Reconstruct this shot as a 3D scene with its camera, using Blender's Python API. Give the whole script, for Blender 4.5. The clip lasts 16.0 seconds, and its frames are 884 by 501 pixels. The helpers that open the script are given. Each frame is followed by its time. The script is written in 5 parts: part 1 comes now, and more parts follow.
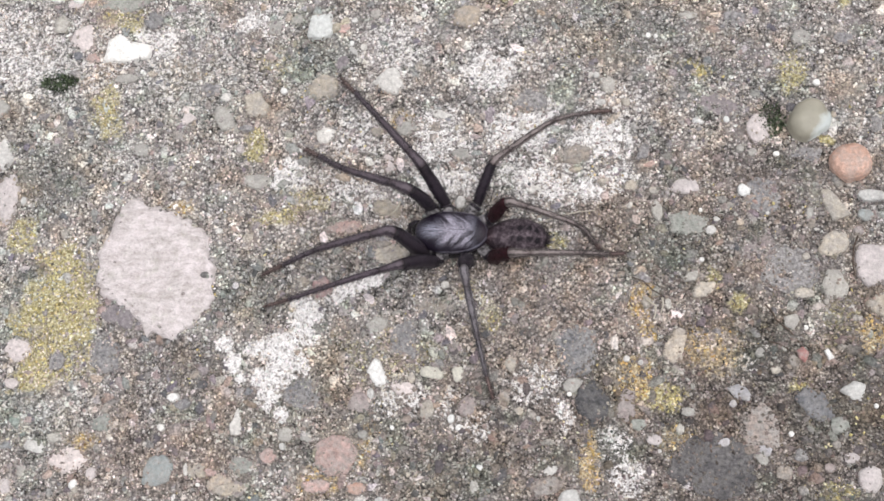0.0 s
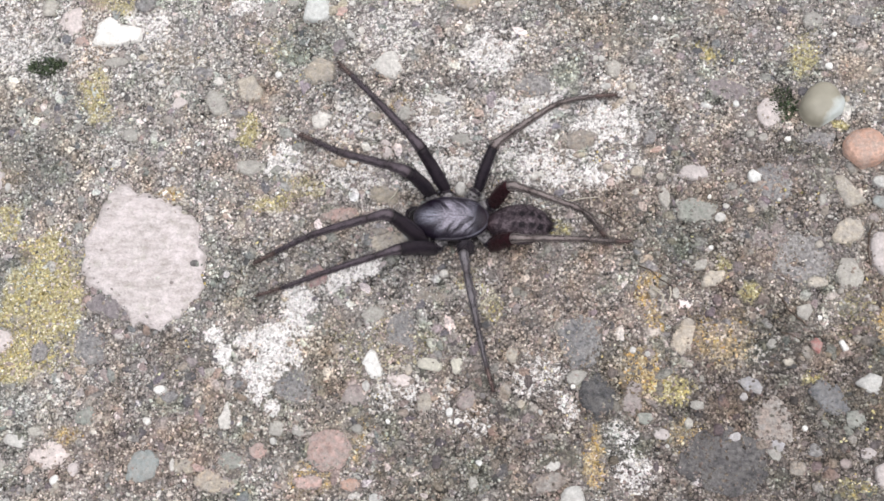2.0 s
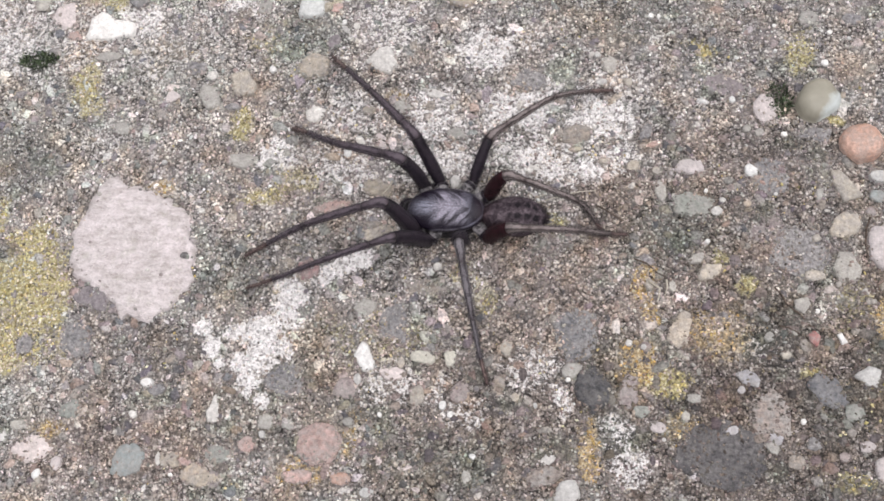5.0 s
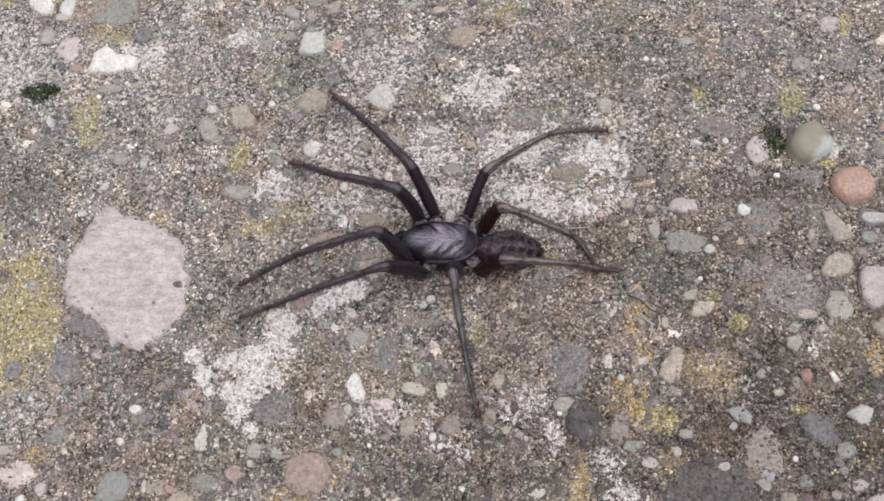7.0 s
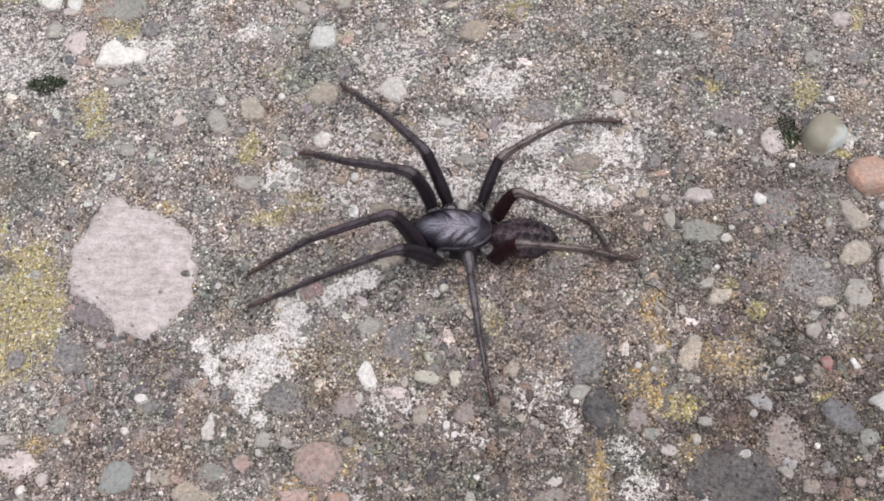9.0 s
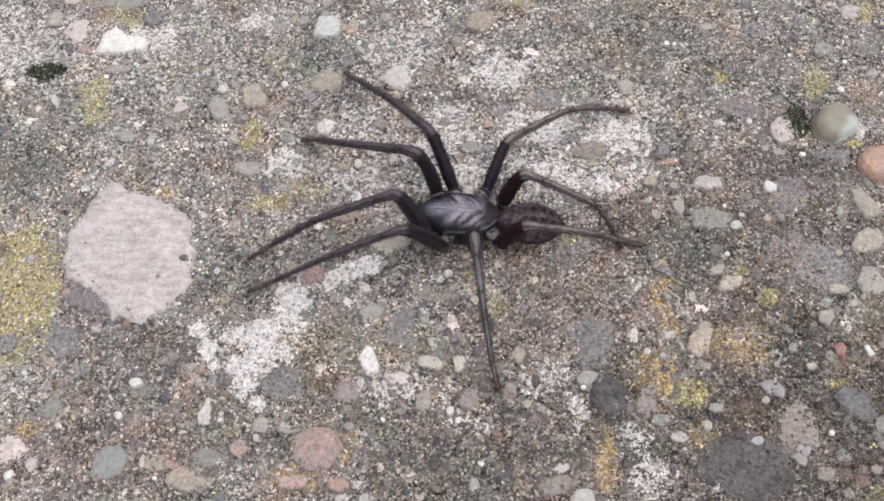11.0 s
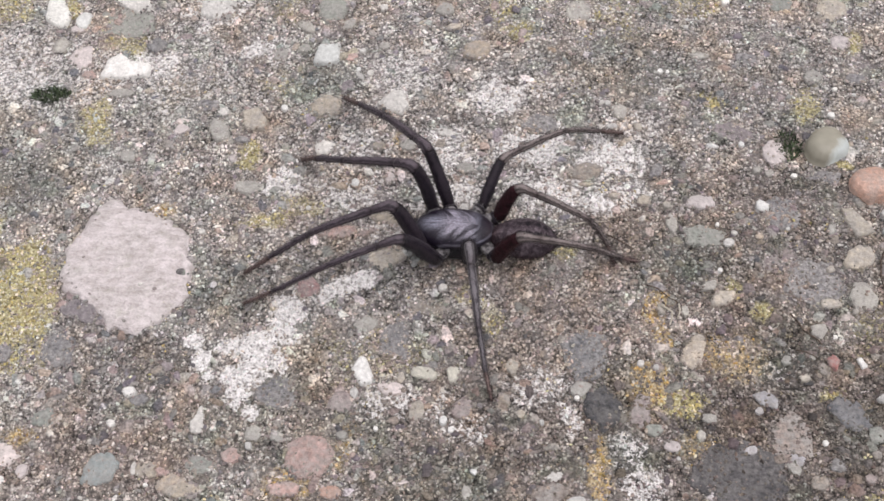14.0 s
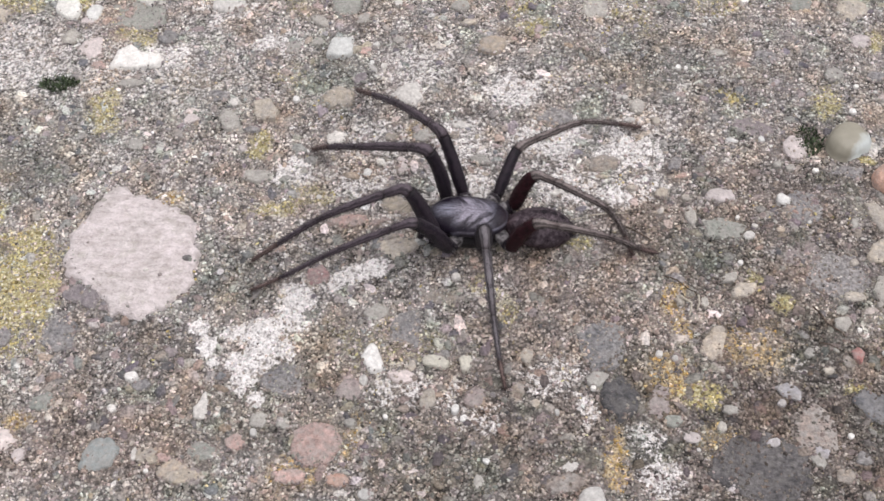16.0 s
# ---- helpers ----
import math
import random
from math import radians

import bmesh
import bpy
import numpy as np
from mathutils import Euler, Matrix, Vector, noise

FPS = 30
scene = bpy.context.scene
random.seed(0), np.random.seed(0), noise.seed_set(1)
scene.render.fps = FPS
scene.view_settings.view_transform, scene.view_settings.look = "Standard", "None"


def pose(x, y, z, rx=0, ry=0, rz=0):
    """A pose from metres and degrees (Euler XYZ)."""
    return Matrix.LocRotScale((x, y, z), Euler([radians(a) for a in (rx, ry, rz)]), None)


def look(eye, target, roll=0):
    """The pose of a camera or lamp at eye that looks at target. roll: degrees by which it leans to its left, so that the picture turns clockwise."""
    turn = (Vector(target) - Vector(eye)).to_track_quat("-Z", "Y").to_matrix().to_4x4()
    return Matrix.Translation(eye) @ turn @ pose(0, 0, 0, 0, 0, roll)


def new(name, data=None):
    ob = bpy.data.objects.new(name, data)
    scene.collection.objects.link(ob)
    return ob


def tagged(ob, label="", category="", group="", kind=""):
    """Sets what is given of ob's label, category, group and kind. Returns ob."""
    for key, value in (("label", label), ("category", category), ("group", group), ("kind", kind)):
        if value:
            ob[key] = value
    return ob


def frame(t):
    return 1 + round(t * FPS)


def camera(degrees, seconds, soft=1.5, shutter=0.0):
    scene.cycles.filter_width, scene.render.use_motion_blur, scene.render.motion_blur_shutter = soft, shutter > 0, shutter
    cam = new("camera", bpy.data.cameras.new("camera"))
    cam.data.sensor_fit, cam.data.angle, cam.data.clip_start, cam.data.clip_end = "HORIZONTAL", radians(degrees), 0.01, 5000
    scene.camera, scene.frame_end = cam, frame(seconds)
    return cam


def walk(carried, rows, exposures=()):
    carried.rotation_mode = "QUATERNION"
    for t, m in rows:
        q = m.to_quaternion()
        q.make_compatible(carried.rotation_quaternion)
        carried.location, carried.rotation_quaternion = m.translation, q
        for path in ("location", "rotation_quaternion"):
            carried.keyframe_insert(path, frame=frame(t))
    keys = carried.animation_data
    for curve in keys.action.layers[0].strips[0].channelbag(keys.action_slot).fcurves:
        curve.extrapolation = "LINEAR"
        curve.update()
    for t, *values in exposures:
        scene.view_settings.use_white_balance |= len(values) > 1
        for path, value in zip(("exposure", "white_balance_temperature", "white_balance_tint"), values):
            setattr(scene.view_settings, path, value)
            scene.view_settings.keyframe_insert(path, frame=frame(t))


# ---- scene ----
cam = camera(38.0, 16.0, soft=1.6)
PATH = [
    (0, 0.02705, -0.04497, 0.19423, 12.719, 8.431, 0.357),
    (0.5, 0.02684, -0.04570, 0.19117, 12.846, 8.406, 0.437),
    (1, 0.02519, -0.04598, 0.18965, 13.015, 8.275, 0.509),
    (1.5, 0.02605, -0.04763, 0.18778, 13.560, 8.256, 0.538),
    (2, 0.02539, -0.05012, 0.18554, 14.270, 8.189, 0.636),
    (2.5, 0.02524, -0.05195, 0.18295, 14.660, 7.912, 0.602),
    (3, 0.02379, -0.05264, 0.18356, 14.741, 8.179, 0.676),
    (3.5, 0.02364, -0.05490, 0.18297, 15.530, 7.861, 0.762),
    (4, 0.02342, -0.05608, 0.18076, 15.927, 7.711, 0.781),
    (6.3, 0.02214, -0.06574, 0.18086, 20.080, 6.647, 1.636),
    (6.5, 0.02198, -0.06614, 0.18026, 20.491, 6.645, 1.776),
    (7, 0.02240, -0.06835, 0.17862, 21.420, 6.418, 1.995),
    (7.5, 0.01973, -0.07059, 0.17809, 22.153, 6.175, 1.938),
    (8, 0.02014, -0.07271, 0.17465, 22.837, 6.016, 1.938),
    (8.5, 0.01921, -0.07609, 0.17088, 23.730, 5.699, 1.909),
    (9, 0.01718, -0.07868, 0.17194, 24.565, 5.489, 1.928),
    (9.2, 0.01536, -0.08037, 0.17231, 24.711, 5.419, 1.975),
    (11.5, 0.01461, -0.08847, 0.16265, 28.297, 4.747, 2.343),
    (12, 0.01439, -0.09024, 0.16334, 29.068, 4.882, 2.486),
    (12.5, 0.01209, -0.09225, 0.16527, 29.965, 4.873, 2.606),
    (13, 0.01603, -0.09332, 0.16352, 30.787, 4.910, 2.667),
    (13.5, 0.01894, -0.09591, 0.16068, 31.444, 4.756, 2.703),
    (14, 0.01547, -0.09918, 0.15864, 32.121, 4.529, 2.805),
    (14.5, 0.01376, -0.10198, 0.15874, 32.885, 4.650, 3.099),
    (15, 0.01646, -0.10398, 0.15338, 33.956, 4.433, 3.325),
    (15.5, 0.01386, -0.10608, 0.14965, 34.368, 4.093, 3.423),
    (16, 0.01313, -0.10571, 0.14925, 34.987, 4.013, 3.529),
]
EXPOSURES = [(0, 0.98, 6500, 10), (2.5, 1.03, 6500, 10), (4, 1.06, 6500, 11), (6.3, 0.64, 6580, 13), (7.5, 0.64, 6580, 13), (8.5, 0.70, 6580, 13),
             (9, 0.74, 6580, 13), (12.5, 0.75, 6580, 13), (13.5, 0.77, 6580, 13), (16, 0.84, 6580, 13)]
walk(cam, [(t, pose(*p)) for t, *p in PATH], EXPOSURES)

# ---- light: a bright overcast sky, the sun behind thin cloud ----
world = bpy.data.worlds.new("overcast")
scene.world = world
world.use_nodes = True
wn, wl = world.node_tree.nodes, world.node_tree.links
sky = wn.new("ShaderNodeTexSky")
sky.sky_type, sky.sun_disc = "NISHITA", False
sky.sun_elevation, sky.sun_rotation = radians(76), radians(90)
cloud = wn.new("ShaderNodeHueSaturation")
cloud.inputs["Saturation"].default_value = 0.22
wl.new(sky.outputs[0], cloud.inputs["Color"])
wl.new(cloud.outputs[0], wn["Background"].inputs["Color"])
wn["Background"].inputs["Strength"].default_value = 0.085
sun_data = bpy.data.lights.new("sun", "SUN")
sun_data.energy, sun_data.angle, sun_data.color = 1.5, radians(80), (1.0, 0.985, 0.97)
sun = new("sun", sun_data)
sun.matrix_world = look((0.35, 0.0, 1.4), (0, 0, 0))

MM = 0.001


# ---- materials ----
def material(name):
    mat = bpy.data.materials.new(name)
    mat.use_nodes = True
    return mat, mat.node_tree.nodes, mat.node_tree.links, mat.node_tree.nodes["Principled BSDF"]


def node(nodes, links, kind, *sources, **values):
    """A node with its first inputs linked to sources and its attributes or named inputs set."""
    made = nodes.new(kind)
    for key, value in values.items():
        if key == "op":
            made.operation = value
        elif key == "blend":
            made.blend_type = value
        elif key == "feature":
            made.feature = value
        elif key == "attribute":
            made.attribute_name = value
        elif key.startswith("i_"):
            made.inputs[int(key[2:])].default_value = value
        else:
            made.inputs[key.replace("_", " ")].default_value = value
    for k, source in enumerate(sources):
        if source is not None:
            links.new(source, made.inputs[k])
    return made


def ramp(nodes, links, source, *stops, constant=False):
    made = nodes.new("ShaderNodeValToRGB")
    e = made.color_ramp.elements
    made.color_ramp.interpolation = "CONSTANT" if constant else "LINEAR"
    while len(e) < len(stops):
        e.new(0.5)
    for element, (at, colour) in zip(e, stops):
        element.position = at
        element.color = (*colour, 1) if len(colour) == 3 else colour
    links.new(source, made.inputs[0])
    return made.outputs[0]


def mix(nodes, links, factor, a, b, blend="MIX"):
    made = nodes.new("ShaderNodeMix")
    made.data_type, made.blend_type = "RGBA", blend
    for value, socket in ((factor, made.inputs[0]), (a, made.inputs[6]), (b, made.inputs[7])):
        if isinstance(value, (int, float)):
            socket.default_value = value
        elif isinstance(value, tuple):
            socket.default_value = (*value, 1)
        else:
            links.new(value, socket)
    return made.outputs[2]


def maths(nodes, links, op, a, b=None, c=None):
    made = nodes.new("ShaderNodeMath")
    made.operation = op
    for k, value in enumerate((a, b, c)):
        if value is None:
            continue
        if isinstance(value, (int, float)):
            made.inputs[k].default_value = value
        else:
            links.new(value, made.inputs[k])
    return made.outputs[0]


def noise_of(nodes, links, where, scale, detail=4.0, rough=0.6):
    made = nodes.new("ShaderNodeTexNoise")
    made.inputs["Scale"].default_value, made.inputs["Detail"].default_value = scale, detail
    made.inputs["Roughness"].default_value = rough
    links.new(where, made.inputs["Vector"])
    return made.outputs[0]


def cells_of(nodes, links, where, scale):
    made = nodes.new("ShaderNodeTexVoronoi")
    made.inputs["Scale"].default_value = scale
    links.new(where, made.inputs["Vector"])
    return made.outputs["Distance"], made.outputs["Color"]


def bump(nodes, links, shader, height, distance, strength=1.0):
    made = nodes.new("ShaderNodeBump")
    made.inputs["Distance"].default_value, made.inputs["Strength"].default_value = distance, strength
    links.new(height, made.inputs["Height"])
    links.new(made.outputs[0], shader.inputs["Normal"])


def grain_ramp(n, l, source):
    """The colours of the sand in the cement: mostly grey and tan, some black, some quartz white."""
    return ramp(n, l, source, (0.14, (0.050, 0.047, 0.045)), (0.32, (0.155, 0.143, 0.136)),
                (0.46, (0.285, 0.264, 0.248)), (0.60, (0.365, 0.337, 0.314)),
                (0.73, (0.51, 0.475, 0.44)), (0.86, (0.82, 0.785, 0.745)))


def stained(n, l, colour):
    """Patches that darken, brown or green the cement and its sand, where the slab carries them."""
    stain = n.new("ShaderNodeAttribute")
    stain.attribute_name = "stain"
    parts = node(n, l, "ShaderNodeSeparateColor", stain.outputs["Color"])
    tone = n.new("ShaderNodeAttribute")
    tone.attribute_name = "tone"
    parts2 = node(n, l, "ShaderNodeSeparateColor", tone.outputs["Color"])
    colour = mix(n, l, parts.outputs[2], colour, mix(n, l, 1.0, colour, (0.42, 0.425, 0.43), "MULTIPLY"))
    colour = mix(n, l, maths(n, l, "MULTIPLY", parts2.outputs[0], 0.8), colour, mix(n, l, 1.0, colour, (0.88, 0.72, 0.63), "MULTIPLY"))
    colour = mix(n, l, parts2.outputs[1], colour, mix(n, l, 1.0, colour, (0.80, 0.88, 0.84), "MULTIPLY"))
    at = n.new("ShaderNodeNewGeometry").outputs["Position"]
    weather = noise_of(n, l, at, 230, 4, 0.65)
    colour = mix(n, l, 1.0, colour, ramp(n, l, weather, (0.30, (0.68, 0.685, 0.665)), (0.5, (0.99, 1.0, 0.97)), (0.7, (1.30, 1.31, 1.25))), "MULTIPLY")
    tint = noise_of(n, l, at, 140, 3, 0.6)
    colour = mix(n, l, 1.0, colour, ramp(n, l, tint, (0.34, (0.94, 1.0, 0.96)), (0.44, (0.98, 0.97, 1.03)), (0.56, (1.03, 0.98, 0.98)), (0.68, (1.10, 0.97, 0.90))), "MULTIPLY")
    return colour, parts


def concrete_material():
    """Worn cement: a skin of fine sand, each grain a tone of its own, the shade between grains painted dark; lichen and
    lime over it.
    """
    mat, n, l, shader = material("weathered_concrete")
    at = n.new("ShaderNodeNewGeometry").outputs["Position"]
    wobble = n.new("ShaderNodeTexNoise")
    wobble.inputs["Scale"].default_value = 1500
    l.new(at, wobble.inputs["Vector"])
    shift = node(n, l, "ShaderNodeVectorMath", wobble.outputs["Color"], op="SCALE", Scale=0.0004).outputs[0]
    spot = node(n, l, "ShaderNodeVectorMath", at, shift, op="ADD").outputs[0]
    d1, c1 = cells_of(n, l, spot, 2300)
    d2, c2 = cells_of(n, l, spot, 1250)
    r1 = node(n, l, "ShaderNodeSeparateColor", c1).outputs[0]
    r2 = node(n, l, "ShaderNodeSeparateColor", c2).outputs[1]
    fine = noise_of(n, l, at, 2700, 2, 0.6)
    broad = noise_of(n, l, at, 90, 5, 0.6)
    value = maths(n, l, "ADD", maths(n, l, "MULTIPLY", r1, 0.62), maths(n, l, "MULTIPLY", r2, 0.20))
    value = maths(n, l, "ADD", value, maths(n, l, "MULTIPLY", fine, 0.55))
    value = maths(n, l, "ADD", value, maths(n, l, "MULTIPLY_ADD", broad, 0.22, -0.27))
    colour = grain_ramp(n, l, value)
    # shadow in the crevices between grains, multiplied into the colour
    gap_shade = ramp(n, l, d1, (0.34, (1.10, 1.10, 1.10)), (0.52, (0.89, 0.89, 0.89)), (0.74, (0.33, 0.32, 0.32)))
    colour = mix(n, l, 1.0, colour, gap_shade, "MULTIPLY")
    calm = ramp(n, l, noise_of(n, l, at, 190, 4, 0.6), (0.46, (0, 0, 0)), (0.62, (0.5, 0.5, 0.5)))
    colour = mix(n, l, calm, colour, mix(n, l, ramp(n, l, noise_of(n, l, at, 75, 2, 0.5), (0.4, (0, 0, 0)), (0.6, (1, 1, 1))), (0.245, 0.24, 0.225), (0.285, 0.25, 0.245)))
    colour, parts = stained(n, l, colour)
    ragged = maths(n, l, "MULTIPLY_ADD", noise_of(n, l, at, 1400, 4, 0.75), 2.3, -1.15)

    def mask(source, low, high):
        return ramp(n, l, maths(n, l, "ADD", source, ragged), (low, (0, 0, 0)), (high, (1, 1, 1)))

    white = ramp(n, l, maths(n, l, "MULTIPLY_ADD", r1, 0.35, maths(n, l, "MULTIPLY", fine, 0.65)), (0.28, (0.26, 0.24, 0.23)), (0.44, (0.61, 0.575, 0.56)), (0.62, (0.84, 0.80, 0.785)))
    colour = mix(n, l, mask(parts.outputs[1], 0.34, 0.56), colour, white)
    gold = ramp(n, l, noise_of(n, l, at, 2300, 3, 0.7), (0.3, (0.15, 0.125, 0.06)), (0.5, (0.40, 0.345, 0.17)), (0.66, (0.68, 0.63, 0.42)))
    colour = mix(n, l, maths(n, l, "MULTIPLY", mask(parts.outputs[0], 0.22, 0.72), 0.88), colour, gold)
    tone = n.new("ShaderNodeAttribute")
    tone.attribute_name = "tone"
    rust = node(n, l, "ShaderNodeSeparateColor", tone.outputs["Color"]).outputs[2]
    ochre = ramp(n, l, noise_of(n, l, at, 2300, 3, 0.7), (0.3, (0.17, 0.115, 0.065)), (0.5, (0.40, 0.30, 0.17)), (0.66, (0.66, 0.55, 0.38)))
    colour = mix(n, l, maths(n, l, "MULTIPLY", mask(rust, 0.22, 0.75), 0.88), colour, ochre)
    l.new(colour, shader.inputs["Base Color"])
    shader.inputs["Roughness"].default_value = 0.9
    shader.inputs["Specular IOR Level"].default_value = 0.25
    height = maths(n, l, "ADD", maths(n, l, "MULTIPLY", d1, -0.8), maths(n, l, "MULTIPLY", d2, -0.4))
    height = maths(n, l, "ADD", height, maths(n, l, "MULTIPLY", fine, 0.4))
    bump(n, l, shader, height, 0.0005, 0.9)
    return mat


def grit_material(name, *stops, patchy=False):
    mat, n, l, shader = material(name)
    geo = n.new("ShaderNodeNewGeometry")
    chance = geo.outputs["Random Per Island"]
    colour = ramp(n, l, chance, *stops)
    hue = ramp(n, l, maths(n, l, "FRACT", maths(n, l, "MULTIPLY", chance, 17.0)), (0.0, (1.05, 0.99, 0.94)), (0.3, (1.0, 1.0, 1.0)),
               (0.55, (0.93, 1.0, 0.98)), (0.75, (1.02, 0.96, 1.03)), (1.0, (1.06, 0.96, 0.96)))
    colour = mix(n, l, 1.0, colour, hue, "MULTIPLY")
    rub = noise_of(n, l, geo.outputs["Position"], 2400, 2, 0.6)
    colour = mix(n, l, 1.0, colour, ramp(n, l, rub, (0.32, (0.55, 0.55, 0.55)), (0.5, (0.95, 0.95, 0.95)), (0.66, (1.25, 1.25, 1.25))), "MULTIPLY")
    if patchy:
        colour, _ = stained(n, l, colour)
    l.new(colour, shader.inputs["Base Color"])
    shader.inputs["Roughness"].default_value = 0.8
    shader.inputs["Specular IOR Level"].default_value = 0.25
    bump(n, l, shader, rub, 0.0003, 0.8)
    return mat


def stone_material(name, colour, vein, rough=0.7, speck=0.5, veil=0.6):
    """Stone with a mottled face: two colours, fine grain, weathered pits and remains of cement skin; each stone drifts a little in tone."""
    mat, n, l, shader = material(name)
    at = n.new("ShaderNodeNewGeometry").outputs["Position"]
    chance = n.new("ShaderNodeObjectInfo").outputs["Random"]
    blotch = noise_of(n, l, at, 260, 5, 0.65)
    fine = noise_of(n, l, at, 1700, 3, 0.7)
    base = mix(n, l, ramp(n, l, blotch, (0.36, (0, 0, 0)), (0.68, (1, 1, 1))), colour, vein)
    drift = ramp(n, l, chance, (0, (0.76, 0.775, 0.78)), (0.6, (0.95, 0.945, 0.94)), (1, (1.06, 1.04, 1.01)))
    base = mix(n, l, 1.0, base, drift, "MULTIPLY")
    pits = ramp(n, l, fine, (0.30, (1 - speck, 1 - speck, 1 - speck)), (0.50, (1, 1, 1)), (0.68, (1 + speck, 1 + speck, 1 + speck)))
    base = mix(n, l, 1.0, base, pits, "MULTIPLY")
    skin = ramp(n, l, noise_of(n, l, at, 620, 5, 0.75), (0.43, (0, 0, 0)), (0.57, (veil, veil, veil)))
    base = mix(n, l, skin, base, grain_ramp(n, l, noise_of(n, l, at, 1900, 4, 0.8)))
    l.new(base, shader.inputs["Base Color"])
    shader.inputs["Roughness"].default_value = rough
    shader.inputs["Specular IOR Level"].default_value = 0.35
    bump(n, l, shader, maths(n, l, "ADD", fine, blotch), 0.0004, 0.7)
    return mat


def flaky_material():
    """Pale pink stone whose face has weathered into small lifted flakes, with greyish smudges and remains of cement."""
    mat, n, l, shader = material("flaky_pink_stone")
    at = n.new("ShaderNodeNewGeometry").outputs["Position"]
    stretch = n.new("ShaderNodeMapping")
    stretch.inputs["Scale"].default_value = (0.55, 1.0, 1.0)
    l.new(at, stretch.inputs["Vector"])
    flakes = noise_of(n, l, stretch.outputs[0], 1150, 3, 0.6)
    broad = noise_of(n, l, at, 190, 4, 0.6)
    fine = noise_of(n, l, at, 2600, 2, 0.7)
    base = mix(n, l, ramp(n, l, broad, (0.36, (0, 0, 0)), (0.64, (1, 1, 1))), (0.555, 0.495, 0.49), (0.495, 0.447, 0.435))
    base = mix(n, l, ramp(n, l, noise_of(n, l, at, 420, 4, 0.7), (0.56, (0, 0, 0)), (0.68, (0.6, 0.6, 0.6))), base, (0.43, 0.40, 0.36))
    base = mix(n, l, 1.0, base, ramp(n, l, flakes, (0.32, (0.80, 0.78, 0.76)), (0.47, (0.99, 0.98, 0.98)), (0.64, (1.20, 1.20, 1.21))), "MULTIPLY")
    base = mix(n, l, 1.0, base, ramp(n, l, fine, (0.3, (0.86, 0.86, 0.86)), (0.7, (1.1, 1.1, 1.1))), "MULTIPLY")
    l.new(base, shader.inputs["Base Color"])
    shader.inputs["Roughness"].default_value = 0.75
    shader.inputs["Specular IOR Level"].default_value = 0.35
    bump(n, l, shader, maths(n, l, "ADD", flakes, maths(n, l, "MULTIPLY", fine, 0.4)), 0.0006, 0.9)
    return mat


def two_tone_material():
    """A polished pebble, olive on one side and milky on the other, with a wavering border."""
    mat, n, l, shader = material("olive_pebble")
    at = n.new("ShaderNodeTexCoord").outputs["Object"]
    axis = node(n, l, "ShaderNodeSeparateXYZ", at)
    wave = noise_of(n, l, at, 300, 3, 0.6)
    along = maths(n, l, "ADD", maths(n, l, "MULTIPLY", axis.outputs[0], 110.0), maths(n, l, "MULTIPLY", axis.outputs[1], -70.0))
    side = maths(n, l, "MULTIPLY_ADD", wave, 0.35, along)
    base = mix(n, l, ramp(n, l, side, (0.31, (0, 0, 0)), (0.47, (1, 1, 1))), (0.285, 0.262, 0.208), (0.48, 0.51, 0.495))
    base = mix(n, l, 1.0, base, ramp(n, l, wave, (0.3, (0.85, 0.85, 0.85)), (0.7, (1.1, 1.1, 1.1))), "MULTIPLY")
    l.new(base, shader.inputs["Base Color"])
    shader.inputs["Roughness"].default_value = 0.42
    bump(n, l, shader, noise_of(n, l, at, 1800, 3, 0.6), 0.0001, 0.4)
    return mat


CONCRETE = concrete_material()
SAND = grit_material("sand_grains", (0, (0.085, 0.078, 0.074)), (0.08, (0.18, 0.166, 0.157)), (0.24, (0.265, 0.243, 0.226)),
                     (0.6, (0.37, 0.330, 0.300)), (0.80, (0.51, 0.47, 0.425)), (0.88, (0.68, 0.64, 0.595)), (1, (0.90, 0.87, 0.83)), patchy=True)
RIM_SAND = grit_material("clinging_sand", (0, (0.16, 0.147, 0.138)), (0.2, (0.26, 0.24, 0.224)), (0.6, (0.37, 0.340, 0.312)), (1, (0.55, 0.515, 0.475)), patchy=True)
CHIPS = grit_material("mixed_chips", (0, (0.12, 0.118, 0.122)), (0.12, (0.23, 0.215, 0.235)), (0.22, (0.28, 0.288, 0.275)), (0.36, (0.36, 0.325, 0.30)), (0.46, (0.31, 0.282, 0.298)),
                      (0.56, (0.40, 0.345, 0.28)), (0.66, (0.385, 0.325, 0.305)), (0.76, (0.34, 0.345, 0.33)), (0.82, (0.47, 0.44, 0.40)), (0.9, (0.62, 0.59, 0.555)), (1, (0.78, 0.755, 0.725)), patchy=True)
WHITE_CRUST = grit_material("white_lichen_crust", (0, (0.36, 0.33, 0.32)), (0.3, (0.61, 0.58, 0.565)), (1, (0.84, 0.805, 0.79)))
GOLD_CRUST = grit_material("yellow_lichen_crust", (0, (0.15, 0.12, 0.055)), (0.25, (0.36, 0.295, 0.14)), (0.5, (0.55, 0.46, 0.19)), (0.75, (0.65, 0.585, 0.34)), (1, (0.78, 0.725, 0.60)))
OCHRE_CRUST = grit_material("ochre_crust", (0, (0.18, 0.12, 0.055)), (0.3, (0.43, 0.29, 0.11)), (0.6, (0.62, 0.44, 0.18)), (0.8, (0.62, 0.50, 0.30)), (1, (0.76, 0.69, 0.55)))
